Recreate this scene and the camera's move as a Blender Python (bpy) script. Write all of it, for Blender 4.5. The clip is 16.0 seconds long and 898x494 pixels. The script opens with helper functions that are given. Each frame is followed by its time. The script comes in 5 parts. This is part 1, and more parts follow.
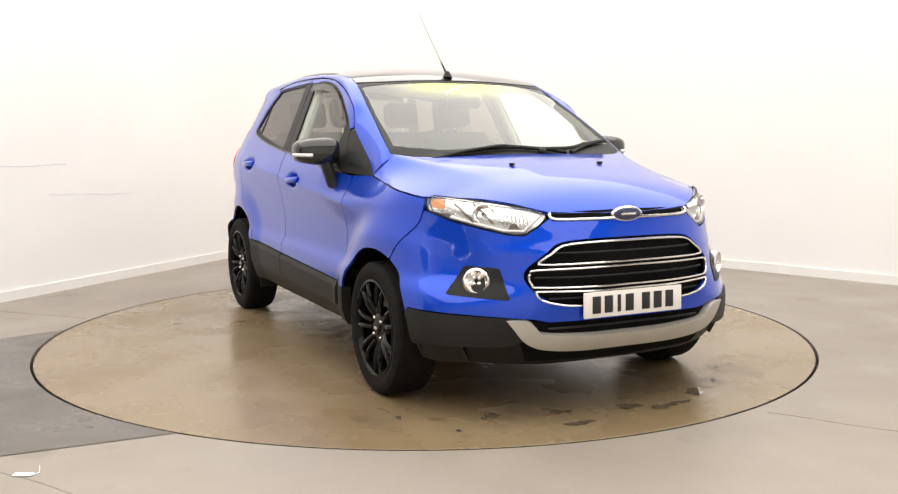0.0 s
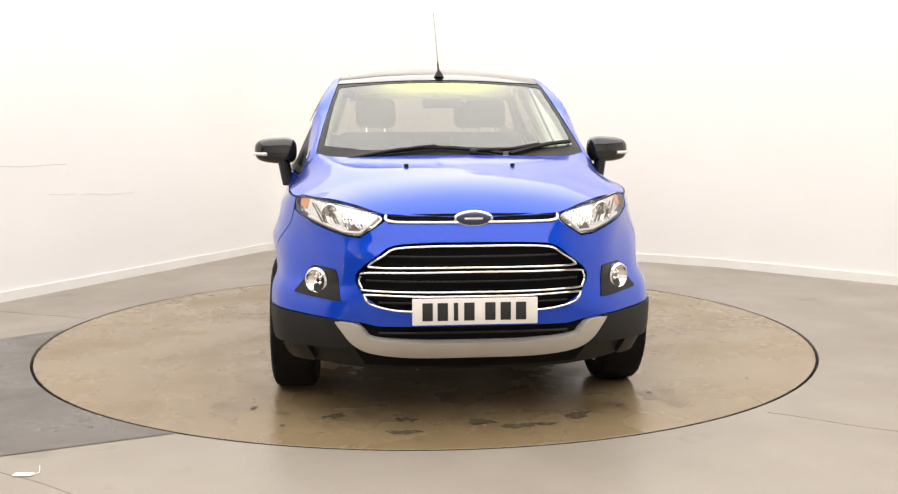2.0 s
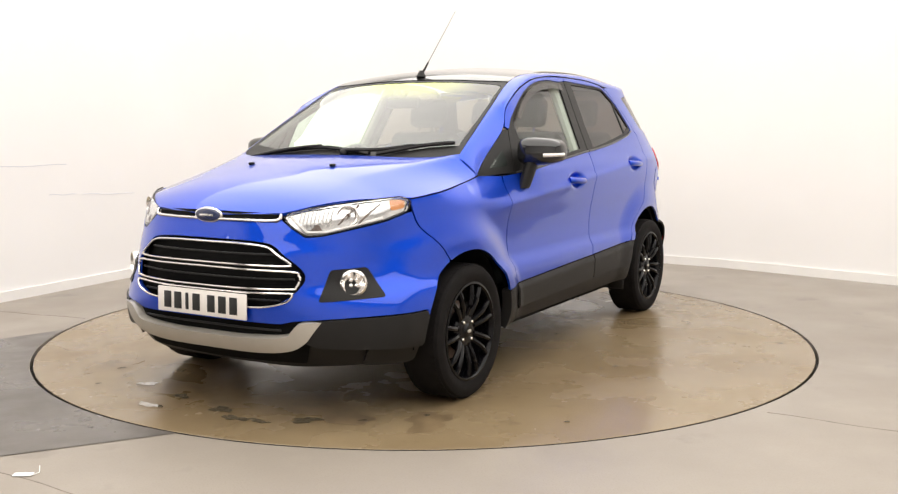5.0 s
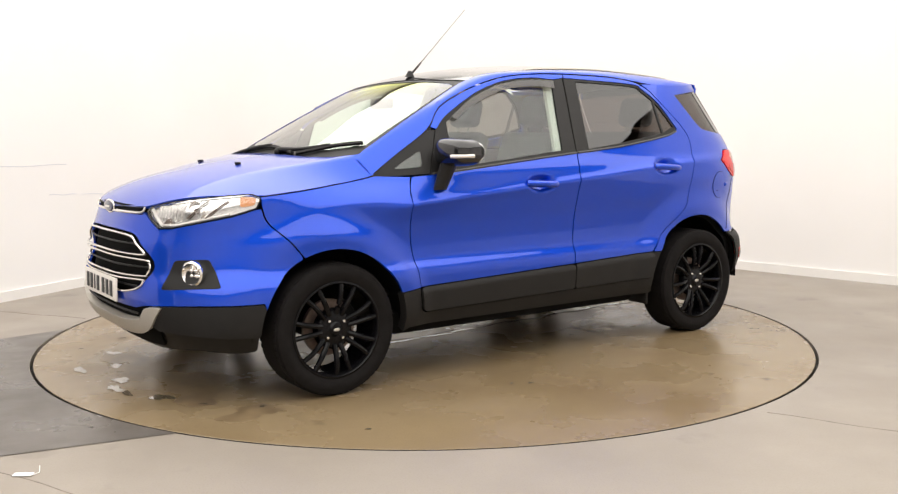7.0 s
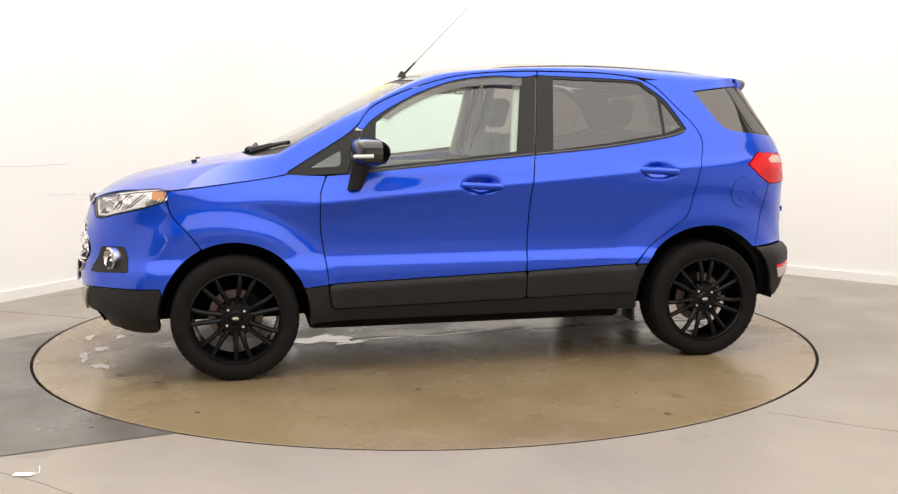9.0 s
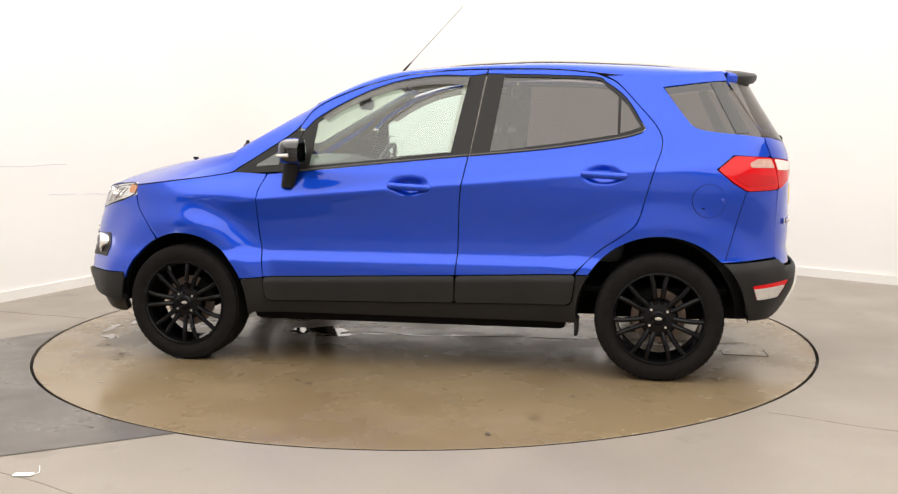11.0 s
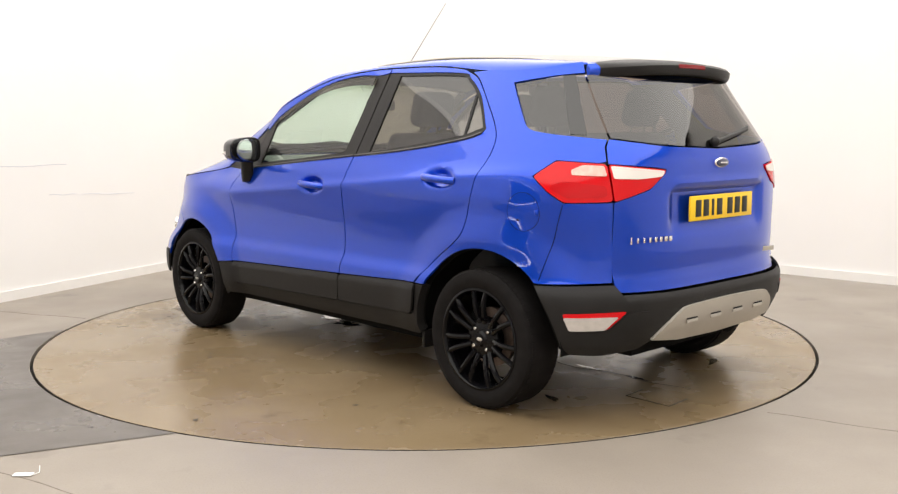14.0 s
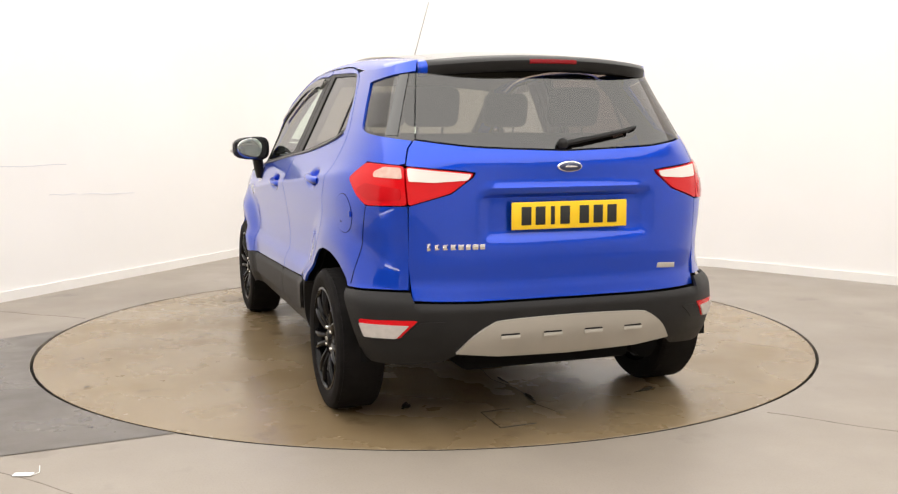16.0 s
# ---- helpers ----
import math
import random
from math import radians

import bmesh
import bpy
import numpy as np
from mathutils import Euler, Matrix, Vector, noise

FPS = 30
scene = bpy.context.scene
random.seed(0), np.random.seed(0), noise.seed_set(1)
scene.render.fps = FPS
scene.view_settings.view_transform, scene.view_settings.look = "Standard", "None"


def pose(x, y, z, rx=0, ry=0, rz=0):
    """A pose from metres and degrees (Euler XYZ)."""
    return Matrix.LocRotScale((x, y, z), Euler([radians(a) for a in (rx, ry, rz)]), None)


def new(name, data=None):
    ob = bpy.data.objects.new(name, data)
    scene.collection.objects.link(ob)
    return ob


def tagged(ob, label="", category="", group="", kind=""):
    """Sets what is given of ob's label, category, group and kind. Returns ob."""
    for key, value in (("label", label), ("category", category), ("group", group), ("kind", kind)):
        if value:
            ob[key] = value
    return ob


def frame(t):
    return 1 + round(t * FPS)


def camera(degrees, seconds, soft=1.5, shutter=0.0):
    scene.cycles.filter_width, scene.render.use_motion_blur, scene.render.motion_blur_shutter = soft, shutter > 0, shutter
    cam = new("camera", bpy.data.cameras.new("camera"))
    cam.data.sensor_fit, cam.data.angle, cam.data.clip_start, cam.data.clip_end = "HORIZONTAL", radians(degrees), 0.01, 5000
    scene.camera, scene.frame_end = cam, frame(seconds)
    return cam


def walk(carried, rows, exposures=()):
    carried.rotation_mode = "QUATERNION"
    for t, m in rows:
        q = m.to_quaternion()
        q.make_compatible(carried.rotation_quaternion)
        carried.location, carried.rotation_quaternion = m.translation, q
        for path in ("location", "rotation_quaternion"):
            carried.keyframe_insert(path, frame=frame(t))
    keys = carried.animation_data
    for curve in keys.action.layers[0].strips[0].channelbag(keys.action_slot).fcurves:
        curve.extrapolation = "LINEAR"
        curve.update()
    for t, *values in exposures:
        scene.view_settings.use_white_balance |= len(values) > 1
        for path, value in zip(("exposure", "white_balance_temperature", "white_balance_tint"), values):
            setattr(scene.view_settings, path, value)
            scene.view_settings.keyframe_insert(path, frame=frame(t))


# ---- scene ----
cam = camera(49.67, 16.0, soft=1.3)
STAND = pose(0, -5.9037, 1.2483, 83.084, 0, -1.295) @ pose(0, 0, 0, 0, 0, -0.173)
walk(cam, [(0, STAND), (16, STAND)])

from mathutils.geometry import delaunay_2d_cdt

# ---- light: a white studio with a luminous ceiling ----
world = bpy.data.worlds.new("studio_world")
scene.world = world
world.use_nodes = True
world.node_tree.nodes["Background"].inputs[0].default_value = (1.0, 0.97, 0.93, 1)
world.node_tree.nodes["Background"].inputs[1].default_value = 0.3
scene.view_settings.exposure = 0.0


def ceiling_lamp(x, y, z, sx, sy, power):
    lamp = bpy.data.lights.new("ceiling_lamp", "AREA")
    lamp.shape, lamp.size, lamp.size_y, lamp.energy, lamp.color = "RECTANGLE", sx, sy, power, (1.0, 0.955, 0.895)
    ob = new("ceiling_lamp", lamp)
    ob.matrix_world = pose(x, y, z)
    return ob


ceiling_lamp(0.0, -1.5, 3.74, 10.5, 11.3, 1040)

# ---- materials ----


def material(name, base, rough=0.5, metal=0.0, coat=0.0, spec=0.5, vary=0.0, scale=8.0, bump=0.0, bump_scale=60.0, rough_vary=0.0, emit=0.0):
    m = bpy.data.materials.new(name)
    m.use_nodes = True
    nt = m.node_tree
    b = nt.nodes["Principled BSDF"]
    b.inputs["Base Color"].default_value = (*base, 1)
    b.inputs["Roughness"].default_value = rough
    b.inputs["Metallic"].default_value = metal
    b.inputs["Coat Weight"].default_value = coat
    b.inputs["Coat Roughness"].default_value = 0.03
    b.inputs["Specular IOR Level"].default_value = spec
    if emit:
        b.inputs["Emission Color"].default_value = (*base, 1)
        b.inputs["Emission Strength"].default_value = emit
    co = nt.nodes.new("ShaderNodeTexCoord")
    if vary or rough_vary:
        big = nt.nodes.new("ShaderNodeTexNoise")
        big.inputs["Scale"].default_value, big.inputs["Detail"].default_value = scale, 6
        nt.links.new(co.outputs["Object"], big.inputs["Vector"])
        if vary:
            ramp = nt.nodes.new("ShaderNodeMapRange")
            ramp.inputs[1].default_value, ramp.inputs[2].default_value = 0.3, 0.7
            ramp.inputs[3].default_value, ramp.inputs[4].default_value = 1 - vary, 1 + vary
            nt.links.new(big.outputs["Fac"], ramp.inputs[0])
            mul = nt.nodes.new("ShaderNodeMix")
            mul.data_type, mul.blend_type = "RGBA", "MULTIPLY"
            mul.inputs[0].default_value = 1
            mul.inputs[6].default_value = (*base, 1)
            nt.links.new(ramp.outputs[0], mul.inputs[7])
            nt.links.new(mul.outputs[2], b.inputs["Base Color"])
        if rough_vary:
            rr = nt.nodes.new("ShaderNodeMapRange")
            rr.inputs[1].default_value, rr.inputs[2].default_value = 0.3, 0.7
            rr.inputs[3].default_value, rr.inputs[4].default_value = rough - rough_vary, rough + rough_vary
            nt.links.new(big.outputs["Fac"], rr.inputs[0])
            nt.links.new(rr.outputs[0], b.inputs["Roughness"])
    if bump:
        fine = nt.nodes.new("ShaderNodeTexNoise")
        fine.inputs["Scale"].default_value, fine.inputs["Detail"].default_value = bump_scale, 4
        nt.links.new(co.outputs["Object"], fine.inputs["Vector"])
        bm = nt.nodes.new("ShaderNodeBump")
        bm.inputs["Strength"].default_value, bm.inputs["Distance"].default_value = bump, 0.002
        nt.links.new(fine.outputs["Fac"], bm.inputs["Height"])
        nt.links.new(bm.outputs["Normal"], b.inputs["Normal"])
    return m


def glass(name, tint, shine=0.08):
    """A thin pane: what is seen through it is tinted, and it mirrors by Fresnel."""
    m = bpy.data.materials.new(name)
    m.use_nodes = True
    nt = m.node_tree
    nt.nodes.remove(nt.nodes["Principled BSDF"])
    t, gl, lw, mix = (nt.nodes.new("ShaderNode" + k) for k in ("BsdfTransparent", "BsdfGlossy", "LayerWeight", "MixShader"))
    t.inputs[0].default_value = (*tint, 1)
    gl.inputs["Roughness"].default_value = 0.01
    power, scale = nt.nodes.new("ShaderNodeMath"), nt.nodes.new("ShaderNodeMath")
    power.operation, scale.operation = "POWER", "MULTIPLY_ADD"
    power.inputs[1].default_value = 5
    scale.inputs[1].default_value, scale.inputs[2].default_value = 1 - shine, shine
    nt.links.new(lw.outputs["Facing"], power.inputs[0])
    nt.links.new(power.outputs[0], scale.inputs[0])
    nt.links.new(scale.outputs[0], mix.inputs[0])
    nt.links.new(t.outputs[0], mix.inputs[1])
    nt.links.new(gl.outputs[0], mix.inputs[2])
    nt.links.new(mix.outputs[0], nt.nodes["Material Output"].inputs[0])
    return m


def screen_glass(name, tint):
    """Windscreen glass with a yellow-green sheen of ceiling light painted into its upper middle."""
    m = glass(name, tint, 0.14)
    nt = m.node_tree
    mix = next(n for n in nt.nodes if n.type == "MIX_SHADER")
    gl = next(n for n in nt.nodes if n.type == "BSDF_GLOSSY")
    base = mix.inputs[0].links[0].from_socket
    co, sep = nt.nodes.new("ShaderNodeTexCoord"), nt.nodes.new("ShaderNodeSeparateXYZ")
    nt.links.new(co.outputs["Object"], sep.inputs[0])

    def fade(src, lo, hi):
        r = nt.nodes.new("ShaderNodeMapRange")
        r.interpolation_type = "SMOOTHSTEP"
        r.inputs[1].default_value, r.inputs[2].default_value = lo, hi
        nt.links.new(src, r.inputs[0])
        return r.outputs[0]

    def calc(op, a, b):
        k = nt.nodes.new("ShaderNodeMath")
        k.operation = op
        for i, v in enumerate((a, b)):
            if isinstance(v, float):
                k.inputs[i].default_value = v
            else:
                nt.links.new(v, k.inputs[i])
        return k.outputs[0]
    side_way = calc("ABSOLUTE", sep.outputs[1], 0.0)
    # painted sheen: stronger, yellower gloss fading out from the upper middle
    sheen_mask = calc("MULTIPLY", fade(sep.outputs[0], 0.62, 0.36), fade(side_way, 0.52, 0.10))
    nt.links.new(calc("ADD", base, calc("MULTIPLY", sheen_mask, 0.30)), mix.inputs[0])
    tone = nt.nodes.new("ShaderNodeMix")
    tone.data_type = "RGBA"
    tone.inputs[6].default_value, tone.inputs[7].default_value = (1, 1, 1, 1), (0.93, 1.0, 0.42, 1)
    nt.links.new(sheen_mask, tone.inputs[0])
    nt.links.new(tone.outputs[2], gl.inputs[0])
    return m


def concrete(name, tone, stain, rough, stain_amount, scale):
    """Sealed studio floor: broad stains, fine specks, worn shine."""
    m = material(name, tone, rough)
    nt = m.node_tree
    b = nt.nodes["Principled BSDF"]
    co = nt.nodes.new("ShaderNodeTexCoord")

    def noise_at(s, lo, hi, detail=5):
        n = nt.nodes.new("ShaderNodeTexNoise")
        n.inputs["Scale"].default_value, n.inputs["Detail"].default_value = s, detail
        nt.links.new(co.outputs["Object"], n.inputs["Vector"])
        r = nt.nodes.new("ShaderNodeMapRange")
        r.inputs[1].default_value, r.inputs[2].default_value = lo, hi
        nt.links.new(n.outputs["Fac"], r.inputs[0])
        return r.outputs[0]

    def blend(a, c, f, amount):
        k = nt.nodes.new("ShaderNodeMath")
        k.operation = "MULTIPLY"
        k.inputs[1].default_value = amount
        nt.links.new(f, k.inputs[0])
        mx = nt.nodes.new("ShaderNodeMix")
        mx.data_type = "RGBA"
        nt.links.new(k.outputs[0], mx.inputs[0])
        nt.links.new(a, mx.inputs[6])
        mx.inputs[7].default_value = (*c, 1)
        return mx.outputs[2]
    base = nt.nodes.new("ShaderNodeRGB")
    base.outputs[0].default_value = (*tone, 1)
    c = blend(base.outputs[0], stain, noise_at(scale, 0.42, 0.72), stain_amount)
    c = blend(c, tuple(v * 0.55 for v in stain), noise_at(scale * 5.5, 0.64, 0.74), stain_amount * 0.8)
    c = blend(c, tuple(min(1, v * 1.25) for v in tone), noise_at(scale * 3.1, 0.5, 0.8), 0.5)
    c = blend(c, tuple(v * 0.8 for v in tone), noise_at(140, 0.5, 0.72, 2), 0.55)
    nt.links.new(c, b.inputs["Base Color"])
    rr = nt.nodes.new("ShaderNodeMapRange")
    rr.inputs[3].default_value, rr.inputs[4].default_value = rough - 0.12, rough + 0.12
    nt.links.new(noise_at(scale * 2.3, 0.35, 0.7), rr.inputs[0])
    nt.links.new(rr.outputs[0], b.inputs["Roughness"])
    n = nt.nodes.new("ShaderNodeTexNoise")
    n.inputs["Scale"].default_value, n.inputs["Detail"].default_value = 45, 5
    nt.links.new(co.outputs["Object"], n.inputs["Vector"])
    bu = nt.nodes.new("ShaderNodeBump")
    bu.inputs["Strength"].default_value, bu.inputs["Distance"].default_value = 0.12, 0.003
    nt.links.new(n.outputs["Fac"], bu.inputs["Height"])
    nt.links.new(bu.outputs["Normal"], b.inputs["Normal"])
    return m


def car_paint():
    """Metallic blue under a clear gloss coat: a saturated flake layer that darkens away from the light."""
    m = material("blue_metallic_paint", (0.004, 0.05, 0.5), 0.34, 0.66, 0.9, spec=0.12)
    nt = m.node_tree
    b = nt.nodes["Principled BSDF"]
    b.inputs["Coat IOR"].default_value = 1.5
    b.inputs["Coat Roughness"].default_value = 0.015
    co = nt.nodes.new("ShaderNodeTexCoord")
    fl = nt.nodes.new("ShaderNodeTexVoronoi")
    fl.inputs["Scale"].default_value = 900
    nt.links.new(co.outputs["Object"], fl.inputs["Vector"])
    mx = nt.nodes.new("ShaderNodeMix")
    mx.data_type = "RGBA"
    mx.inputs[6].default_value, mx.inputs[7].default_value = (0.0025, 0.038, 0.40, 1), (0.004, 0.070, 0.66, 1)
    nt.links.new(fl.outputs["Distance"], mx.inputs[0])
    nt.links.new(mx.outputs[2], b.inputs["Base Color"])
    peel = nt.nodes.new("ShaderNodeTexNoise")
    peel.inputs["Scale"].default_value, peel.inputs["Detail"].default_value = 90, 2
    nt.links.new(co.outputs["Object"], peel.inputs["Vector"])
    bu = nt.nodes.new("ShaderNodeBump")
    bu.inputs["Strength"].default_value, bu.inputs["Distance"].default_value = 0.04, 0.001
    nt.links.new(peel.outputs["Fac"], bu.inputs["Height"])
    nt.links.new(bu.outputs["Normal"], b.inputs["Coat Normal"])
    return m


PAINT = car_paint()
BLACK_GLOSS = material("gloss_black_paint", (0.008, 0.008, 0.009), 0.12, 0, 0.6)
CLADDING = material("grained_grey_plastic", (0.015, 0.0142, 0.014), 0.5, spec=0.22, bump=0.4, bump_scale=500, vary=0.08)
TRIM = material("matt_black_trim", (0.010, 0.0092, 0.009), 0.45, spec=0.27, bump=0.2, bump_scale=400, vary=0.1)
SHELL = material("black_underbody", (0.006, 0.006, 0.006), 0.9, spec=0.08, vary=0.2)
SILVER = material("silver_painted_plastic", (0.46, 0.43, 0.38), 0.38, 0.35, vary=0.05)
CHROME = material("bright_chrome", (0.85, 0.83, 0.80), 0.12, 1.0)
LAMP_GLASS = glass("clear_lamp_lens", (0.93, 0.94, 0.95))
LAMP_INNER = material("lamp_reflector_chrome", (0.94, 0.92, 0.90), 0.16, 0.95, vary=0.06, scale=25)
LAMP_WHITE = material("white_lamp_plastic", (0.78, 0.74, 0.70), 0.25, 0.1)
BRAKE_RED = material("unlit_brake_lens", (0.24, 0.005, 0.010), 0.2, spec=0.4)
LENS_CLEAR = material("rosy_clear_lens", (0.62, 0.40, 0.34), 0.15, 0.2, spec=0.6, vary=0.15, scale=40)
LENS_GREY = material("grey_white_lens", (0.55, 0.51, 0.48), 0.2, 0.1, vary=0.1, scale=30)
AMBER = material("amber_lens", (0.75, 0.30, 0.10), 0.2, coat=0.5)
RED = material("red_lamp_lens", (0.62, 0.004, 0.008), 0.12, spec=0.3)
RED_DEEP = material("deep_red_lens", (0.52, 0.004, 0.008), 0.14, spec=0.3)
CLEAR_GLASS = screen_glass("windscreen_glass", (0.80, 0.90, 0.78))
SIDE_GLASS = glass("side_window_glass", (0.82, 0.93, 0.88), 0.10)
DARK_GLASS = glass("privacy_glass", (0.235, 0.193, 0.172), 0.10)
RUBBER = material("tyre_rubber", (0.009, 0.008, 0.008), 0.75, spec=0.12, vary=0.25, scale=20, bump=0.3, bump_scale=200)
RIM = material("gloss_black_alloy", (0.004, 0.004, 0.005), 0.2, spec=0.18)
STEEL = material("brake_disc_steel", (0.16, 0.12, 0.10), 0.45, 0.7, vary=0.3, scale=30)
SEAT = material("charcoal_seat_cloth", (0.085, 0.086, 0.088), 0.85, bump=0.4, bump_scale=350, vary=0.15)
DASH = material("soft_dash_plastic", (0.075, 0.078, 0.078), 0.6, bump=0.2, bump_scale=300)
LINER = material("pale_headliner", (0.52, 0.49, 0.44), 0.9, vary=0.04)
PLATE_WHITE = material("white_plate", (0.78, 0.74, 0.70), 0.35, vary=0.03)
PLATE_YELLOW = material("yellow_plate", (0.90, 0.58, 0.012), 0.35, vary=0.03)
INK = material("black_ink", (0.012, 0.012, 0.012), 0.5)
OVAL = material("dark_blue_oval", (0.012, 0.02, 0.07), 0.2, coat=0.8)
STRIP = material("satin_grey_strip", (0.055, 0.052, 0.05), 0.3, spec=0.6)
WHIP = material("grey_antenna_wire", (0.09, 0.085, 0.08), 0.5, 0.2)
MIRROR = material("mirror_glass", (0.85, 0.87, 0.85), 0.02, 1.0)
WALL = material("white_studio_wall", (0.86, 0.842, 0.827), 0.75, vary=0.015, scale=1.3, bump=0.1, bump_scale=30)
SKIRTING = material("white_skirting_paint", (0.84, 0.82, 0.79), 0.5, vary=0.02)
FLOOR = concrete("sealed_concrete_floor", (0.29, 0.253, 0.213), (0.22, 0.187, 0.155), 0.46, 0.6, 0.55)
DISC = concrete("turntable_coating", (0.24, 0.178, 0.102), (0.155, 0.101, 0.048), 0.28, 0.75, 0.9)
PATCH = concrete("grey_worn_floor", (0.118, 0.104, 0.092), (0.076, 0.067, 0.058), 0.36, 0.85, 1.3)
SHUTTER = material("dark_shutter_steel", (0.035, 0.036, 0.04), 0.45, vary=0.1)
DAYLIGHT_GAP = material("daylight_through_gap", (1.0, 0.97, 0.93), 0.5, emit=9.0)
JOINT = material("filled_floor_joint", (0.20, 0.172, 0.145), 0.6, vary=0.3, scale=20)
GROOVE = material("dark_groove", (0.012, 0.008, 0.006), 0.6)
WHITE_MARK = material("white_floor_mark", (0.85, 0.84, 0.82), 0.5)
SHEEN = material("wet_floor_spot", (0.15, 0.12, 0.08), 0.04, coat=1.0, spec=0.9, vary=0.15, scale=14)

GRIME = material("dark_grime", (0.05, 0.04, 0.03), 0.6)
STAIN = material("brown_damp_stain", (0.18, 0.128, 0.072), 0.30, vary=0.3, scale=9)

SCUFF = material("grey_scuff", (0.62, 0.63, 0.68), 0.7)

# ---- mesh helpers ----


def mesh_of(bm, name, mat, smooth=True):
    me = bpy.data.meshes.new(name)
    bm.to_mesh(me)
    bm.free()
    me.materials.append(mat)
    if smooth:
        me.shade_smooth()
        me.set_sharp_from_angle(angle=radians(35))
    return me


def part(name, bm, mat, parent=None, label="", smooth=True):
    ob = new(name, mesh_of(bm, name, mat, smooth))
    ob.parent = parent
    if label:
        tagged(ob, label)
    return ob


def rounded(pts, r, k=4):
    """The closed outline with its corners rounded."""
    out = []
    n = len(pts)
    for i in range(n):
        v, a, c = Vector(pts[i]), Vector(pts[i - 1]), Vector(pts[(i + 1) % n])
        p0 = v + (a - v) * min(r / max((a - v).length, 1e-6), 0.45)
        p1 = v + (c - v) * min(r / max((c - v).length, 1e-6), 0.45)
        for j in range(k + 1):
            t = j / k
            out.append(tuple((1 - t) ** 2 * p0 + 2 * t * (1 - t) * v + t * t * p1))
    return out


def flow(pts, k=6):
    """An open smooth curve through the points."""
    p = [Vector(q) for q in pts]
    p = [2 * p[0] - p[1]] + p + [2 * p[-1] - p[-2]]
    out = []
    for i in range(1, len(p) - 2):
        for j in range(k):
            t = j / k
            out.append(tuple(0.5 * (2 * p[i] + (p[i + 1] - p[i - 1]) * t + (2 * p[i - 1] - 5 * p[i] + 4 * p[i + 1] - p[i + 2]) * t * t
                                    + (3 * p[i] - p[i - 1] - 3 * p[i + 1] + p[i + 2]) * t ** 3)))
    return out + [tuple(p[-2])]


def sheet(outline, place, h=0.03, thick=0.012, side=1):
    """A curved panel: the flat outline laid on a surface, in small faces, with its rim turned inwards."""
    raw = [Vector((float(a), float(b))) for a, b in outline]
    pts = []
    for i, q in enumerate(raw):
        p = raw[i - 1]
        n = max(1, math.ceil((q - p).length / h))
        for k in range(n):
            w = p + (q - p) * (k / n)
            if not pts or (w - pts[-1]).length > 0.0008:
                pts.append(w)
    if (pts[0] - pts[-1]).length < 0.0008:
        pts.pop()
    P = np.array([tuple(p) for p in pts])
    Q = np.roll(P, 1, axis=0)
    u0, v0 = P.min(axis=0)
    u1, v1 = P.max(axis=0)
    gu, gv = np.meshgrid(np.arange(u0 + h / 2, u1, h), np.arange(v0 + h / 2, v1, h))
    G = np.stack([gu.ravel(), gv.ravel()], 1)
    keep = np.zeros(len(G), bool)
    if len(G):
        up = (P[None, :, 1] > G[:, None, 1]) != (Q[None, :, 1] > G[:, None, 1])
        dy = np.where(np.abs(Q[:, 1] - P[:, 1]) < 1e-12, 1e-12, Q[:, 1] - P[:, 1])
        cut = P[None, :, 0] + (G[:, None, 1] - P[None, :, 1]) / dy[None] * (Q[:, 0] - P[:, 0])[None]
        keep = ((up & (G[:, None, 0] < cut)).sum(1) % 2) == 1
        near = np.sqrt(((G[:, None] - P[None]) ** 2).sum(2)).min(1)
        keep &= near > 0.5 * h
    flat = pts + [Vector((float(a), float(b))) for a, b in G[keep]]
    n = len(pts)
    verts, _, faces, *_ = delaunay_2d_cdt(flat, [(i, (i + 1) % n) for i in range(n)], [], 1, 1e-6)
    bm = bmesh.new()
    vs = []
    for p in verts:
        w = place(p.x, p.y)
        vs.append(bm.verts.new((w.x, w.y * side, w.z)))
    for f in faces:
        bm.faces.new([vs[i] for i in f])
    for v in [v for v in bm.verts if not v.link_faces]:
        bm.verts.remove(v)
    bmesh.ops.recalc_face_normals(bm, faces=bm.faces[:])
    bm.normal_update()
    mid = sum((f.calc_center_median() for f in bm.faces), Vector()) / max(1, len(bm.faces))
    out = sum((f.normal * f.calc_area() for f in bm.faces), Vector())
    if out.dot(mid - Vector((0.0, 0.0, 0.55))) < 0:
        bmesh.ops.reverse_faces(bm, faces=bm.faces[:])
        bm.normal_update()
    if thick:
        rim = [e for e in bm.edges if e.is_boundary]
        nrm = {v: v.normal.copy() for e in rim for v in e.verts}
        got = bmesh.ops.extrude_edge_only(bm, edges=rim)["geom"]
        fresh = {g for g in got if isinstance(g, bmesh.types.BMVert)}
        for v in fresh:
            for e in v.link_edges:
                o = e.other_vert(v)
                if o in nrm:
                    v.co = o.co - nrm[o] * thick
                    break
        bmesh.ops.recalc_face_normals(bm, faces=[f for f in bm.faces if any(v in fresh for v in f.verts)])
    return bm


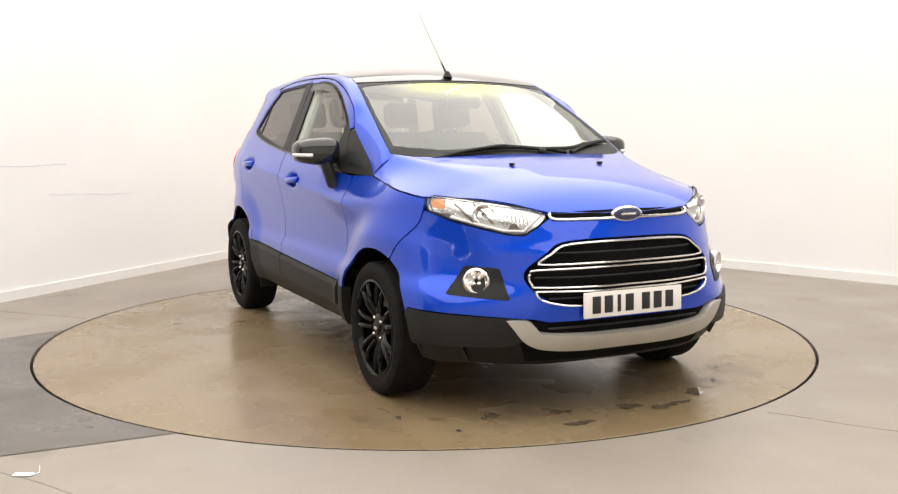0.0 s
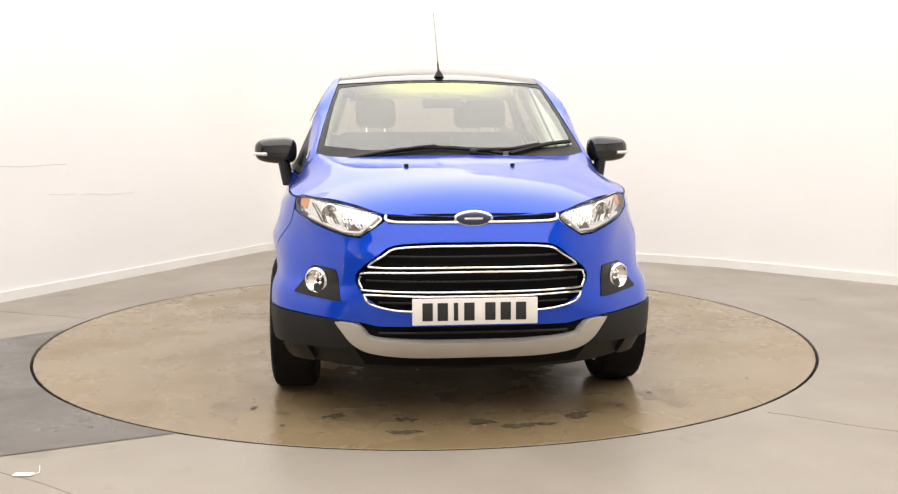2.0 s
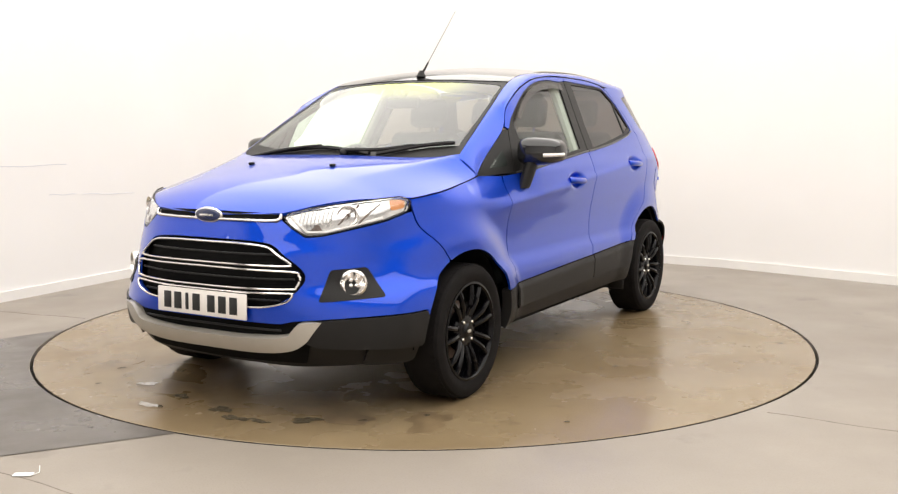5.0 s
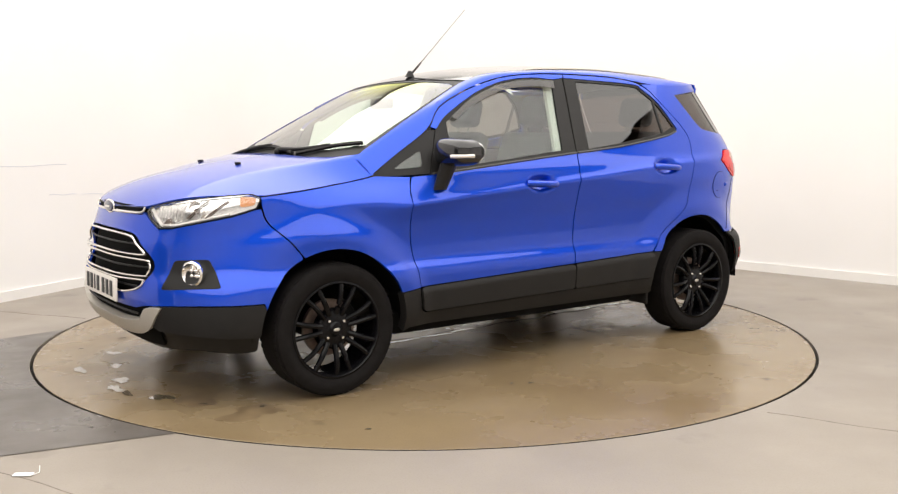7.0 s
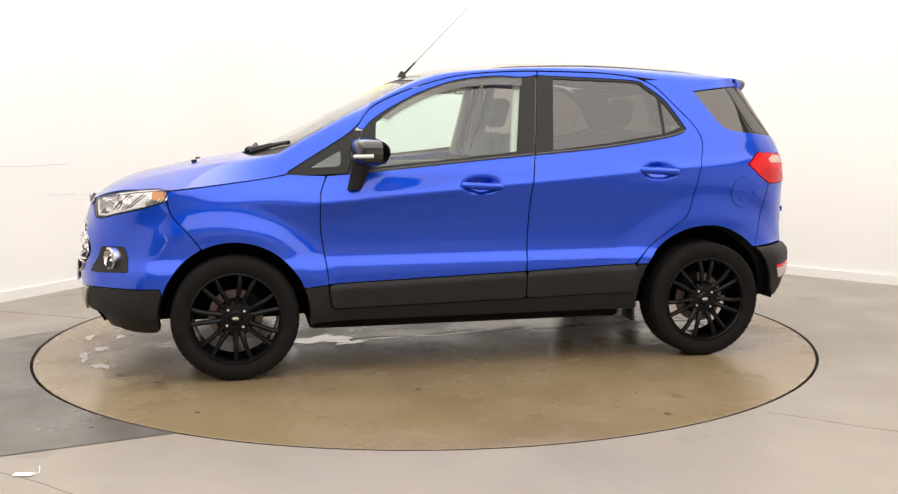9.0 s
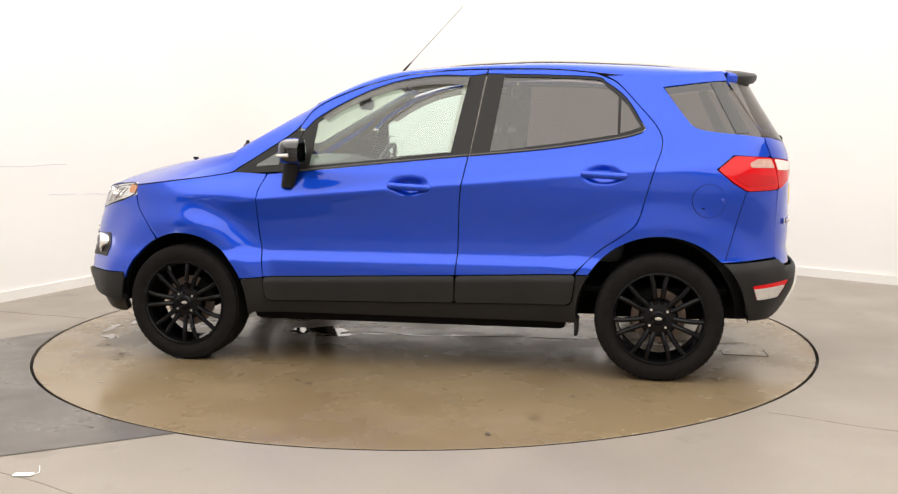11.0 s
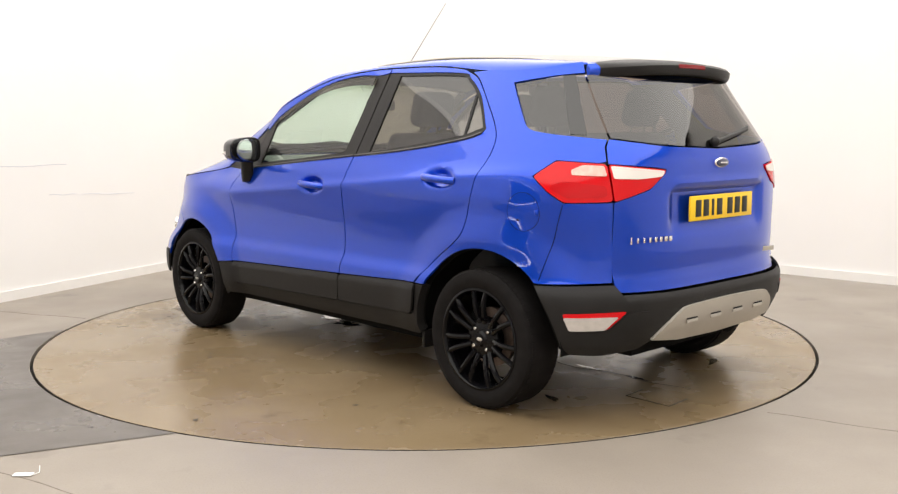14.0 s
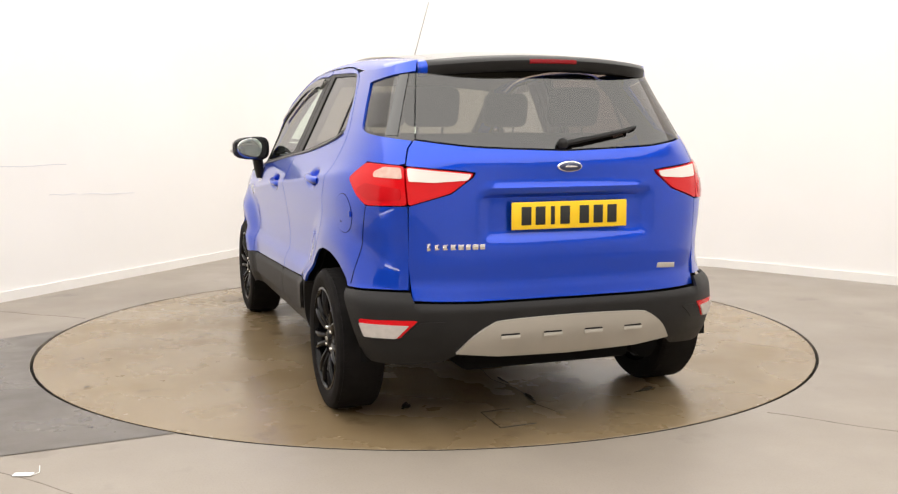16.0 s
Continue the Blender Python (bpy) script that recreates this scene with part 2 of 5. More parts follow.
def band(outer, inner, place, side=1, n=120, rim=0.012):
    """A frame between two outlines, as a ring of faces with its edges turned in."""
    c = Vector((sum(p[0] for p in inner) / len(inner), sum(p[1] for p in inner) / len(inner)))

    def cast(poly, a):
        d, best = Vector((math.cos(a), math.sin(a))), 0.0
        for i, q in enumerate(poly):
            p, q = Vector(poly[i - 1]) - c, Vector(q) - c
            e = q - p
            den = d.x * e.y - d.y * e.x
            if abs(den) > 1e-9:
                t, u = (p.x * e.y - p.y * e.x) / den, (p.x * d.y - p.y * d.x) / den
                if t > 0 and -1e-6 <= u <= 1 + 1e-6:
                    best = max(best, t)
        return c + d * best
    lead = [math.atan2(p[1] - c.y, p[0] - c.x) for p in outer] + [math.atan2(p[1] - c.y, p[0] - c.x) for p in inner]
    angles = sorted(set([round(a, 4) for a in lead] + [round(-math.pi + 2 * math.pi * (i + 0.5) / n, 4) for i in range(n)]))
    rows = []
    for a in angles + angles[:1]:
        o, i = cast(outer, a), cast(inner, a)
        if (o - c).length < (i - c).length + 0.002:
            o = i + (i - c).normalized() * 0.002
        po, pi_ = place(o.x, o.y), place(i.x, i.y)
        mid = place((o.x + i.x) / 2, (o.y + i.y) / 2)
        rows.append([(q.x, (q.y - dy) * side, q.z) for q, dy in ((po, rim), (po, 0), (mid, 0), (pi_, 0), (pi_, rim))])
    bm = loft(rows)
    bmesh.ops.remove_doubles(bm, verts=bm.verts[:], dist=1e-5)
    bmesh.ops.recalc_face_normals(bm, faces=bm.faces[:])
    return bm


def box(cx, cy, cz, sx, sy, sz, bevel=0.01, bm=None, m=None, seg=2):
    bm = bm or bmesh.new()
    got = bmesh.ops.create_cube(bm, size=1, matrix=(m or Matrix()) @ Matrix.Translation((cx, cy, cz)) @ Matrix.Diagonal((sx, sy, sz, 1)))["verts"]
    if bevel:
        es = list({e for v in got for e in v.link_edges})
        bmesh.ops.bevel(bm, geom=es, offset=min(bevel, 0.45 * min(sx, sy, sz)), segments=seg, profile=0.5, affect="EDGES")
    return bm


def tube(path, radius, bm=None, n=8, closed=False, flat=1.0, taper=None):
    """A rod along points; taper: radius factor from start to end; flat: squashes it along z of its section."""
    bm = bm or bmesh.new()
    p = [Vector(q) for q in path]
    rings = []
    m = len(p)
    for i, q in enumerate(p):
        d = (p[(i + 1) % m] - p[i - 1]) if closed else (p[min(i + 1, m - 1)] - p[max(i - 1, 0)])
        d.normalize()
        ref = Vector((0, 0, 1)) if abs(d.z) < 0.95 else Vector((0, 1, 0))
        a = d.cross(ref).normalized()
        b = a.cross(d).normalized()
        k = radius * (1 + ((taper or 1) - 1) * i / max(1, m - 1))
        rings.append([bm.verts.new(q + a * (math.cos(2 * math.pi * j / n) * k) + b * (math.sin(2 * math.pi * j / n) * k * flat)) for j in range(n)])
    for i in range(m if closed else m - 1):
        r0, r1 = rings[i], rings[(i + 1) % m]
        for j in range(n):
            bm.faces.new((r0[j], r0[(j + 1) % n], r1[(j + 1) % n], r1[j]))
    if not closed:
        bm.faces.new(rings[0][::-1])
        bm.faces.new(rings[-1])
    return bm


def spun(profile, n=48, axis_y=0.0, bm=None, start=0.0, arc=2 * math.pi):
    """A profile of (radius, y) turned about the y axis."""
    bm = bm or bmesh.new()
    full = abs(arc - 2 * math.pi) < 1e-6
    cols = []
    for i in range(n if full else n + 1):
        a = start + arc * i / n
        cols.append([bm.verts.new((r * math.cos(a), axis_y + y, r * math.sin(a))) for r, y in profile])
    for i in range(n):
        c0, c1 = cols[i], cols[(i + 1) % len(cols)]
        for j in range(len(profile) - 1):
            bm.faces.new((c0[j], c0[j + 1], c1[j + 1], c1[j]))
    bmesh.ops.remove_doubles(bm, verts=bm.verts[:], dist=1e-5)
    bmesh.ops.recalc_face_normals(bm, faces=bm.faces[:])
    return bm


def loft(rows, bm=None, close=False):
    bm = bm or bmesh.new()
    vs = [[bm.verts.new(q) for q in r] for r in rows]
    for r0, r1 in zip(vs, vs[1:]):
        m = len(r0)
        for j in range(m if close else m - 1):
            bm.faces.new((r0[j], r0[(j + 1) % m], r1[(j + 1) % m], r1[j]))
    return bm


# ---- the studio ----
R_DISC = 2.280
DISC_Y = 0.057


def wall_plan():
    """The wall's foot: two straight runs joined by a wide bend, closed round behind the camera."""
    left, bend, right = Vector((-1.753, 3.992)), Vector((-1.165, 5.207)), Vector((1.931, 3.215))
    pts = [left - Vector((0.4861, 1.0)) * s for s in (12.19, 4.0)]
    for i in range(25):
        t = i / 24
        pts.append((1 - t) ** 2 * left + 2 * t * (1 - t) * bend + t * t * right)
    pts += [Vector((2.644, 2.757)), Vector((3.758, 1.669)), Vector((6.25, -0.75)), Vector((6.25, -8.2))]
    return pts


def strip_along(plan, z0, z1, d0, d1, closed=True):
    """An upright strip that follows the plan, d0 to d1 outside it."""
    n = len(plan)
    rows = []
    for i in range(n + 1 if closed else n):
        a, b, c = plan[(i - 1) % n], plan[i % n], plan[(i + 1) % n]
        t = ((b - a).normalized() + (c - b).normalized()).normalized()
        o = Vector((-t.y, t.x))
        p, q = b + o * d0, b + o * d1
        rows.append([(p.x, p.y, z0), (p.x, p.y, z1), (q.x, q.y, z1), (q.x, q.y, z0)])
    bm = loft(rows, close=True)
    bmesh.ops.remove_doubles(bm, verts=bm.verts[:], dist=1e-5)
    bmesh.ops.recalc_face_normals(bm, faces=bm.faces[:])
    return bm


def build_studio():
    plan = wall_plan()
    wall = part("wall_studio", strip_along(plan, -0.05, 3.8, 0.0, 0.12), WALL)
    tagged(wall, "plain white matt studio wall with a wide curved corner", "wall", kind="structure")
    scuffs = ((-3.3, -2.45, 0.99, 0.984), (-2.63, -2.36, 0.757, 0.746), (-2.3, -1.72, 0.742, 0.715))
    for a, b, z0, z1 in scuffs:
        u = Vector((0.4861, 1.0)).normalized()
        p, q = Vector((-1.753, 3.992)) + u * a, Vector((-1.753, 3.992)) + u * b
        bm = tube([(p.x + (q.x - p.x) * t + 0.001, p.y + (q.y - p.y) * t, z0 + (z1 - z0) * t + 0.004 * math.sin(9 * t)) for t in [k / 8 for k in range(9)]], 0.0022, n=4)
        part("scuff_mark", bm, SCUFF, wall)
    tagged(part("baseboard", strip_along(plan, 0.0, 0.075, -0.016, -0.001), SKIRTING), "low white painted skirting board along the wall", "skirting", kind="structure")
    bm = bmesh.new()
    bm.faces.new([bm.verts.new((x, y, 3.8)) for x, y in ((-8.1, -8.5), (6.6, -8.5), (6.6, 6), (-8.1, 6))])
    bmesh.ops.solidify(bm, geom=bm.faces[:], thickness=0.1)
    tagged(part("ceiling", bm, WALL), "flat white studio ceiling above the turntable", "ceiling", kind="structure")
    # floor with a round opening
    bm = bmesh.new()
    n = 180
    inner = [bm.verts.new(((R_DISC + 0.008) * math.cos(2 * math.pi * i / n), DISC_Y + (R_DISC + 0.008) * math.sin(2 * math.pi * i / n), 0)) for i in range(n)]
    low = [bm.verts.new((v.co.x, v.co.y, -0.05)) for v in inner]
    rim = [bm.verts.new((v.co.x * 5.5, v.co.y * 5.5, 0)) for v in inner]
    for i in range(n):
        j = (i + 1) % n
        bm.faces.new((inner[i], rim[i], rim[j], inner[j]))
        bm.faces.new((low[i], inner[i], inner[j], low[j]))
    floor = part("floor", bm, FLOOR, smooth=False)
    tagged(floor, "worn beige sealed concrete studio floor round the turntable", "floor", kind="structure")
    for a, b in (((-3.4, 0.97), (-2.285, 0.535)), ((1.50, -1.764), (2.6, -2.48)), ((-2.0, -2.15), (-0.75, -2.95))):
        part("floor_joint", tube([(a[0] + (b[0] - a[0]) * t, a[1] + (b[1] - a[1]) * t + 0.008 * math.sin(t * 17), 0.0) for t in [k / 14 for k in range(15)]], 0.0022, n=4), JOINT, floor)
    bm = bmesh.new()
    bmesh.ops.create_circle(bm, cap_ends=True, segments=90, radius=R_DISC + 0.05, matrix=Matrix.Translation((0, DISC_Y, -0.052)))
    tagged(part("turntable_pit", bm, GROOVE), "dark pit under the turntable edge", "pit", kind="structure")
    # darker strip of floor that runs from the entrance up to the disc
    ring = []
    a0, a1 = math.atan2(-2.04, -1.05), math.atan2(0.10, -2.28) - 2 * math.pi
    for i in range(31):
        a = a0 + (a1 - a0) * i / 30
        ring.append(((R_DISC + 0.011) * math.cos(a), DISC_Y + (R_DISC + 0.011) * math.sin(a)))
    ring += [(-2.58, -0.11), (-3.75, -1.0), (-5.0, -2.75), (-6.0, -4.7), (-1.652, -2.247)]
    bm = bmesh.new()
    bm.faces.new([bm.verts.new((x, y, 0.003)) for x, y in ring])
    bmesh.ops.triangulate(bm, faces=bm.faces[:])
    tagged(part("floor_strip", bm, PATCH, smooth=False), "dark grey worn strip of floor beside the turntable", "floor", kind="structure")
    # entrance door through which the cars come in
    foot = Vector((-1.753, 3.992)) - Vector((0.4861, 1.0)) * 8.9
    turn = Matrix.Translation((foot.x, foot.y, 0)) @ Matrix.Rotation(math.atan2(1.0, 0.4861), 4, "Z")
    door = part("door_entrance", box(0, -0.012, 1.3, 4.0, 0.02, 2.6, 0.004, m=turn), SHUTTER)
    tagged(door, "closed dark grey entrance shutter in a white frame", "door", kind="structure")
    for k in range(13):
        part("shutter_slat", box(0, -0.03, 0.1 + 0.2 * k, 3.96, 0.014, 0.19, 0.005, m=turn), SHUTTER, door)
    for x in (-2.05, 2.05):
        part("door_frame", box(x, -0.04, 1.33, 0.09, 0.08, 2.66, 0.01, m=turn), SKIRTING, door)
    part("door_frame", box(0, -0.04, 2.65, 4.0, 0.08, 0.09, 0.01, m=turn), SKIRTING, door)
    # daylight that leaks in round the shutter
    for x in (-1.99, 1.99):
        part("daylight_gap", box(x, -0.045, 1.3, 0.05, 0.01, 2.56, 0.002, m=turn), DAYLIGHT_GAP, door)
    for z, h in ((0.06, 0.09), (2.595, 0.02)):
        part("daylight_gap", box(0, -0.045, z, 3.96, 0.01, h, 0.002, m=turn), DAYLIGHT_GAP, door)


build_studio()


def build_turntable():
    bm = bmesh.new()
    n = 180
    rings = []
    for r, z in ((R_DISC - 0.009, -0.002), (R_DISC - 0.012, 0.0), (1.5, 0.0), (0.75, 0.0)):
        rings.append([bm.verts.new((r * math.cos(2 * math.pi * i / n), r * math.sin(2 * math.pi * i / n), z)) for i in range(n)])
    for r0, r1 in zip(rings, rings[1:]):
        for i in range(n):
            j = (i + 1) % n
            bm.faces.new((r0[i], r0[j], r1[j], r1[i]))
    bm.faces.new(rings[-1])
    disc = part("turntable", bm, DISC, smooth=False)
    tagged(disc, "round tan coated turntable set flush in the floor", "turntable")
    # edge face coloured dark, so the gap looks shaded from the near side
    part("disc_rim", spun_rim(R_DISC - 0.0085, -0.03, -0.0015), GROOVE, disc, "turntable edge coloured dark for the shade in its gap")
    return disc


def spun_rim(r, z0, z1, n=180):
    bm = bmesh.new()
    low, high = ([bm.verts.new((r * math.cos(2 * math.pi * i / n), r * math.sin(2 * math.pi * i / n), z)) for i in range(n)] for z in (z0, z1))
    for i in range(n):
        j = (i + 1) % n
        bm.faces.new((low[i], low[j], high[j], high[i]))
    return bm


TURNTABLE = build_turntable()

# ---- car body surface: plan outline at each height, drawn round the car ----
def smooth_table(pairs):
    xs, ys = np.array([p[0] for p in pairs], float), np.array([p[1] for p in pairs], float)
    h, d = np.diff(xs), np.diff(ys) / np.diff(xs)
    m = np.zeros(len(xs))
    m[0], m[-1] = d[0], d[-1]
    for i in range(1, len(xs) - 1):
        if d[i - 1] * d[i] > 0:
            m[i] = 2 * d[i - 1] * d[i] / (d[i - 1] + d[i])

    def at(x):
        x = min(max(x, xs[0]), xs[-1])
        i = min(max(int(np.searchsorted(xs, x)) - 1, 0), len(h) - 1)
        t = (x - xs[i]) / h[i]
        return float((1 + 2 * t) * (1 - t) ** 2 * ys[i] + t * (1 - t) ** 2 * h[i] * m[i]
                     + t * t * (3 - 2 * t) * ys[i + 1] + t * t * (t - 1) * h[i] * m[i + 1])
    return at


BEND = 0.9          # the plan turns into the nose and the tail beyond this x
TURN = 0.86         # metres of outline per radian of that turn
NOSE, TAIL = BEND + TURN * math.pi / 2, -BEND - TURN * math.pi / 2
half_width = smooth_table([(0.18, 0.80), (0.27, 0.845), (0.34, 0.868), (0.5, 0.877), (0.54, 0.874), (0.555, 0.869), (0.59, 0.851), (0.61, 0.8455), (0.67, 0.843), (0.75, 0.848),
                           (0.85, 0.862), (0.93, 0.868), (1.0, 0.858), (1.1, 0.815), (1.23, 0.755), (1.44, 0.66), (1.55, 0.607), (1.64, 0.55)])
nose_x = smooth_table([(0.18, 1.95), (0.25, 2.0), (0.33, 2.05), (0.45, 2.08), (0.6, 2.09), (0.7, 2.08), (0.76, 2.06), (0.82, 2.04),
                       (0.87, 2.02), (0.92, 1.98), (1.0, 1.86), (1.3, 1.3)])
tail_x = smooth_table([(0.2, -1.84), (0.28, -1.87), (0.345, -1.912), (0.45, -1.955), (0.52, -1.96), (0.58, -1.945), (0.8, -1.93), (1.08, -1.925),
                       (1.15, -1.905), (1.194, -1.88), (1.464, -1.72), (1.55, -1.68), (1.64, -1.6)])
nose_square = smooth_table([(0.2, 3.7), (0.45, 3.3), (0.6, 2.8), (0.95, 2.6), (1.3, 2.6)])


def ramp(t):
    t = min(1.0, max(0.0, t))
    return t * t * (3 - 2 * t)


def crease(x, z):
    """How far the side stands out along its rising shoulder line and over the wheels."""
    d = z - (0.935 - 0.082 * x)
    out = 0.016 * math.exp(-(math.hypot(d, 0.008) - 0.008) / (0.05 if d < 0 else 0.02)) * ramp((1.08 - x) / 0.3) * ramp((x + 1.75) / 0.4)
    for wx, r, amount, reach in ((1.263, 0.40, 0.066, 0.10 + 0.07 * ramp((x - 1.0) / 0.5)), (-1.263, 0.43, 0.036, 0.11)):
        e = max(0.0, math.hypot(x - wx, z - 0.30) - r) / reach
        out += amount * (0.45 + 0.55 * ramp((abs(x) - 0.75) / 0.5)) * (1 - ramp((e - 0.15) / 1.5)) * (1 - ramp((z - 0.72) / 0.26))
    # the cabin draws in ahead of the doors
    out -= 0.085 * ramp((x - 0.45) / 0.55) * ramp((z - 0.87) / 0.14) * (1 - ramp((x - 1.15) / 0.42))
    return out


def skin(s, z, off=0.0):
    """A point of the body's skin: s runs along the outline (x between the bends), past NOSE or TAIL on the far side."""
    b = half_width(z)
    if abs(s) <= BEND:
        return Vector((s, b + crease(s, z) + off, z))
    e = 1 if s > 0 else -1
    phi = (abs(s) - BEND) / TURN
    a = (nose_x(z) - BEND) if e > 0 else (-tail_x(z) - BEND)
    n = nose_square(z) if e > 0 else 4.0
    sn, cs = math.sin(phi), math.cos(phi)
    r = (abs(sn / a) ** n + abs(cs / b) ** n) ** (-1 / n)
    x = e * (BEND + r * sn)
    r += crease(x, z) * abs(cs) + off
    return Vector((e * (BEND + r * sn), r * cs, z))


def at_x(x, z):
    """The s at which the near side's skin has this x."""
    if abs(x) <= BEND:
        return x
    lo, hi = BEND, NOSE
    for _ in range(30):
        mid = (lo + hi) / 2
        lo, hi = (mid, hi) if abs(skin(math.copysign(mid, x), z).x) < abs(x) else (lo, mid)
    return math.copysign(lo, x)


def at_y(y, z, end):
    """The s at which the nose (end 1) or the tail (end -1) has this y."""
    lo, hi = BEND + 0.2, 2 * NOSE - BEND - 0.2
    for _ in range(30):
        mid = (lo + hi) / 2
        lo, hi = (mid, hi) if skin(end * mid, z).y > y else (lo, mid)
    return end * lo


ridge = smooth_table([(-1.75, 1.52), (-1.6, 1.55), (-1.1, 1.6), (-0.6, 1.622), (-0.3, 1.617), (-0.07, 1.60), (0.14, 1.573), (0.3, 1.53), (0.6, 1.392),
                      (0.98, 1.206), (1.16, 1.116), (1.2, 1.1), (1.3, 1.086), (1.476, 1.058), (1.6, 1.032), (1.76, 0.998), (1.87, 0.962),
                      (1.965, 0.915), (2.03, 0.862)])
crown = smooth_table([(-1.75, 0.12), (-0.3, 0.15), (0.3, 0.1), (0.98, 0.137), (1.1, 0.17), (1.3, 0.19), (2.0, 0.19)])


def top(x, y, off=0.0):
    return Vector((x, y, ridge(x) - crown(x) * y * y + off))


# ---- the car ----
CAR = tagged(new("car"), "blue compact five-door crossover car with black roof parked on the turntable", "car")
AX = 1.263
TYRE_R = 0.316


def side(pts):
    """Outline on the flank, given by x and z."""
    return [(at_x(x, z), z) for x, z in pts]


def end(pts, e):
    """Outline on the nose or tail, given by y and z."""
    return [(at_y(y, z, e), z) for y, z in pts]


def arch(cx, rx, rz, a0, a1, n=16, cz=0.30):
    return [(cx + rx * math.cos(radians(a0 + (a1 - a0) * i / n)), cz + rz * math.sin(radians(a0 + (a1 - a0) * i / n))) for i in range(n + 1)]


def on_skin(off=0.0):
    return lambda s, z: skin(s, z, off)


def on_top(off=0.0):
    return lambda x, y: top(x, y, off)


def panel(name, outline, mat, parent, sgn=1, off=0.0, h=0.03, thick=0.012, label="", place=None):
    return part(name, sheet(outline, place or on_skin(off), h, thick, sgn), mat, parent, label)


def both(name, outline, mat, parent, **kw):
    return [panel(name, outline, mat, parent, sgn, **kw) for sgn in (1, -1)]


# dark inner shell behind the panel gaps
shell_line = [p for p in side([(-0.86, 0.27)])] + side(arch(-AX, 0.40, 0.40, 0, 180)) + side([(-1.68, 0.29)]) + [(TAIL, 0.36), (TAIL, 1.05)] \
    + side([(-1.6, 1.1), (-1.2, 1.12), (-0.3, 1.06), (0.6, 0.97), (1.0, 0.95), (1.5, 0.89)]) + [(NOSE, 0.84), (NOSE, 0.27)] \
    + side([(1.68, 0.25)]) + side(arch(AX, 0.395, 0.395, 0, 180)) + side([(0.84, 0.27)])
both("inner_shell", shell_line, SHELL, CAR, off=-0.046, h=0.05, thick=0)


def front_wing(sgn):
    line = flow([(1.575, 0.93), (1.3, 0.963), (1.03, 1.0)], 5) + flow([(0.985, 1.008), (0.8, 1.0)], 3) + flow([(0.832, 0.92), (0.836, 0.74), (0.812, 0.56), (0.80, 0.46)], 4) \
        + [(0.897, 0.452)] + arch(AX, 0.372, 0.385, 157, 66, 20) + flow([(1.425, 0.665), (1.48, 0.735), (1.555, 0.815), (1.575, 0.885)], 4)
    w = panel("front_wing", side(line), PAINT, CAR, sgn, h=0.015)
    return w


def front_door(sgn):
    low = flow([(0.79, 1.0), (0.826, 0.91), (0.83, 0.74), (0.806, 0.56), (0.797, 0.462)], 4) + flow([(-0.236, 0.494), (-0.246, 0.6), (-0.25, 0.71), (-0.262, 0.9), (-0.296, 1.098)], 4) + [(-0.2, 1.092), (0.18, 1.055), (0.55, 1.02)]
    d = panel("front_door", side(low), PAINT, CAR, sgn, h=0.010, place=dented(0.0, 0.945))
    rail = flow([(0.626, 1.247), (0.552, 1.342), (0.42, 1.41), (0.26, 1.468), (0.07, 1.515), (-0.15, 1.537), (-0.366, 1.543)], 4) + flow([(-0.362, 1.525), (-0.28, 1.515), (-0.12, 1.52), (0.08, 1.497), (0.25, 1.446), (0.39, 1.382), (0.53, 1.302), (0.598, 1.237)], 4)
    panel("window_rail", side(rail), PAINT, d, sgn, h=0.03)
    frame_line = flow([(0.60, 1.232), (0.532, 1.297), (0.39, 1.378), (0.25, 1.443), (0.08, 1.494), (-0.12, 1.516), (-0.28, 1.512), (-0.358, 1.52)], 4) + [(-0.299, 1.102), (-0.2, 1.096), (0.18, 1.06), (0.56, 1.024), (0.69, 1.012)]
    pane = flow([(0.53, 1.27), (0.39, 1.363), (0.25, 1.43), (0.08, 1.482), (-0.12, 1.503), (-0.272, 1.5)], 4) + [(-0.205, 1.118), (0.18, 1.078), (0.55, 1.047)]
    hole = pane
    o, i = side(frame_line), side(hole)
    part("window_frame", band(o, i, on_skin(-0.004), sgn), TRIM, d, "matt black window frame")
    panel("window_pane", side(pane), SIDE_GLASS, d, sgn, off=-0.010, h=0.025, thick=0, label="clear green-tinted side window")
    upper = flow([(0.50, 1.30), (0.39, 1.37), (0.25, 1.435), (0.08, 1.487), (-0.12, 1.508), (-0.275, 1.506)], 4)
    visor = upper + flow([(-0.268, 1.462), (-0.12, 1.470), (0.08, 1.450), (0.25, 1.400), (0.39, 1.335), (0.47, 1.285)], 4)
    panel("wind_deflector", side(visor), DARK_GLASS, d, sgn, off=0.012, h=0.03, thick=0.004, label="smoked wind deflector above the side window")
    clad = [(0.795, 0.457), (0.785, 0.35), (0.76, 0.335), (-0.22, 0.352), (-0.233, 0.36), (-0.237, 0.489)]
    panel("door_cladding", rounded(side(clad), 0.02), CLADDING, d, sgn, h=0.012, place=door_ledge, label="dark grey plastic lower door cladding")
    belt_strip(d, [(0.68, 1.016), (0.18, 1.062), (-0.295, 1.104)], sgn)
    handle(d, -0.0, 0.945, sgn)
    return d


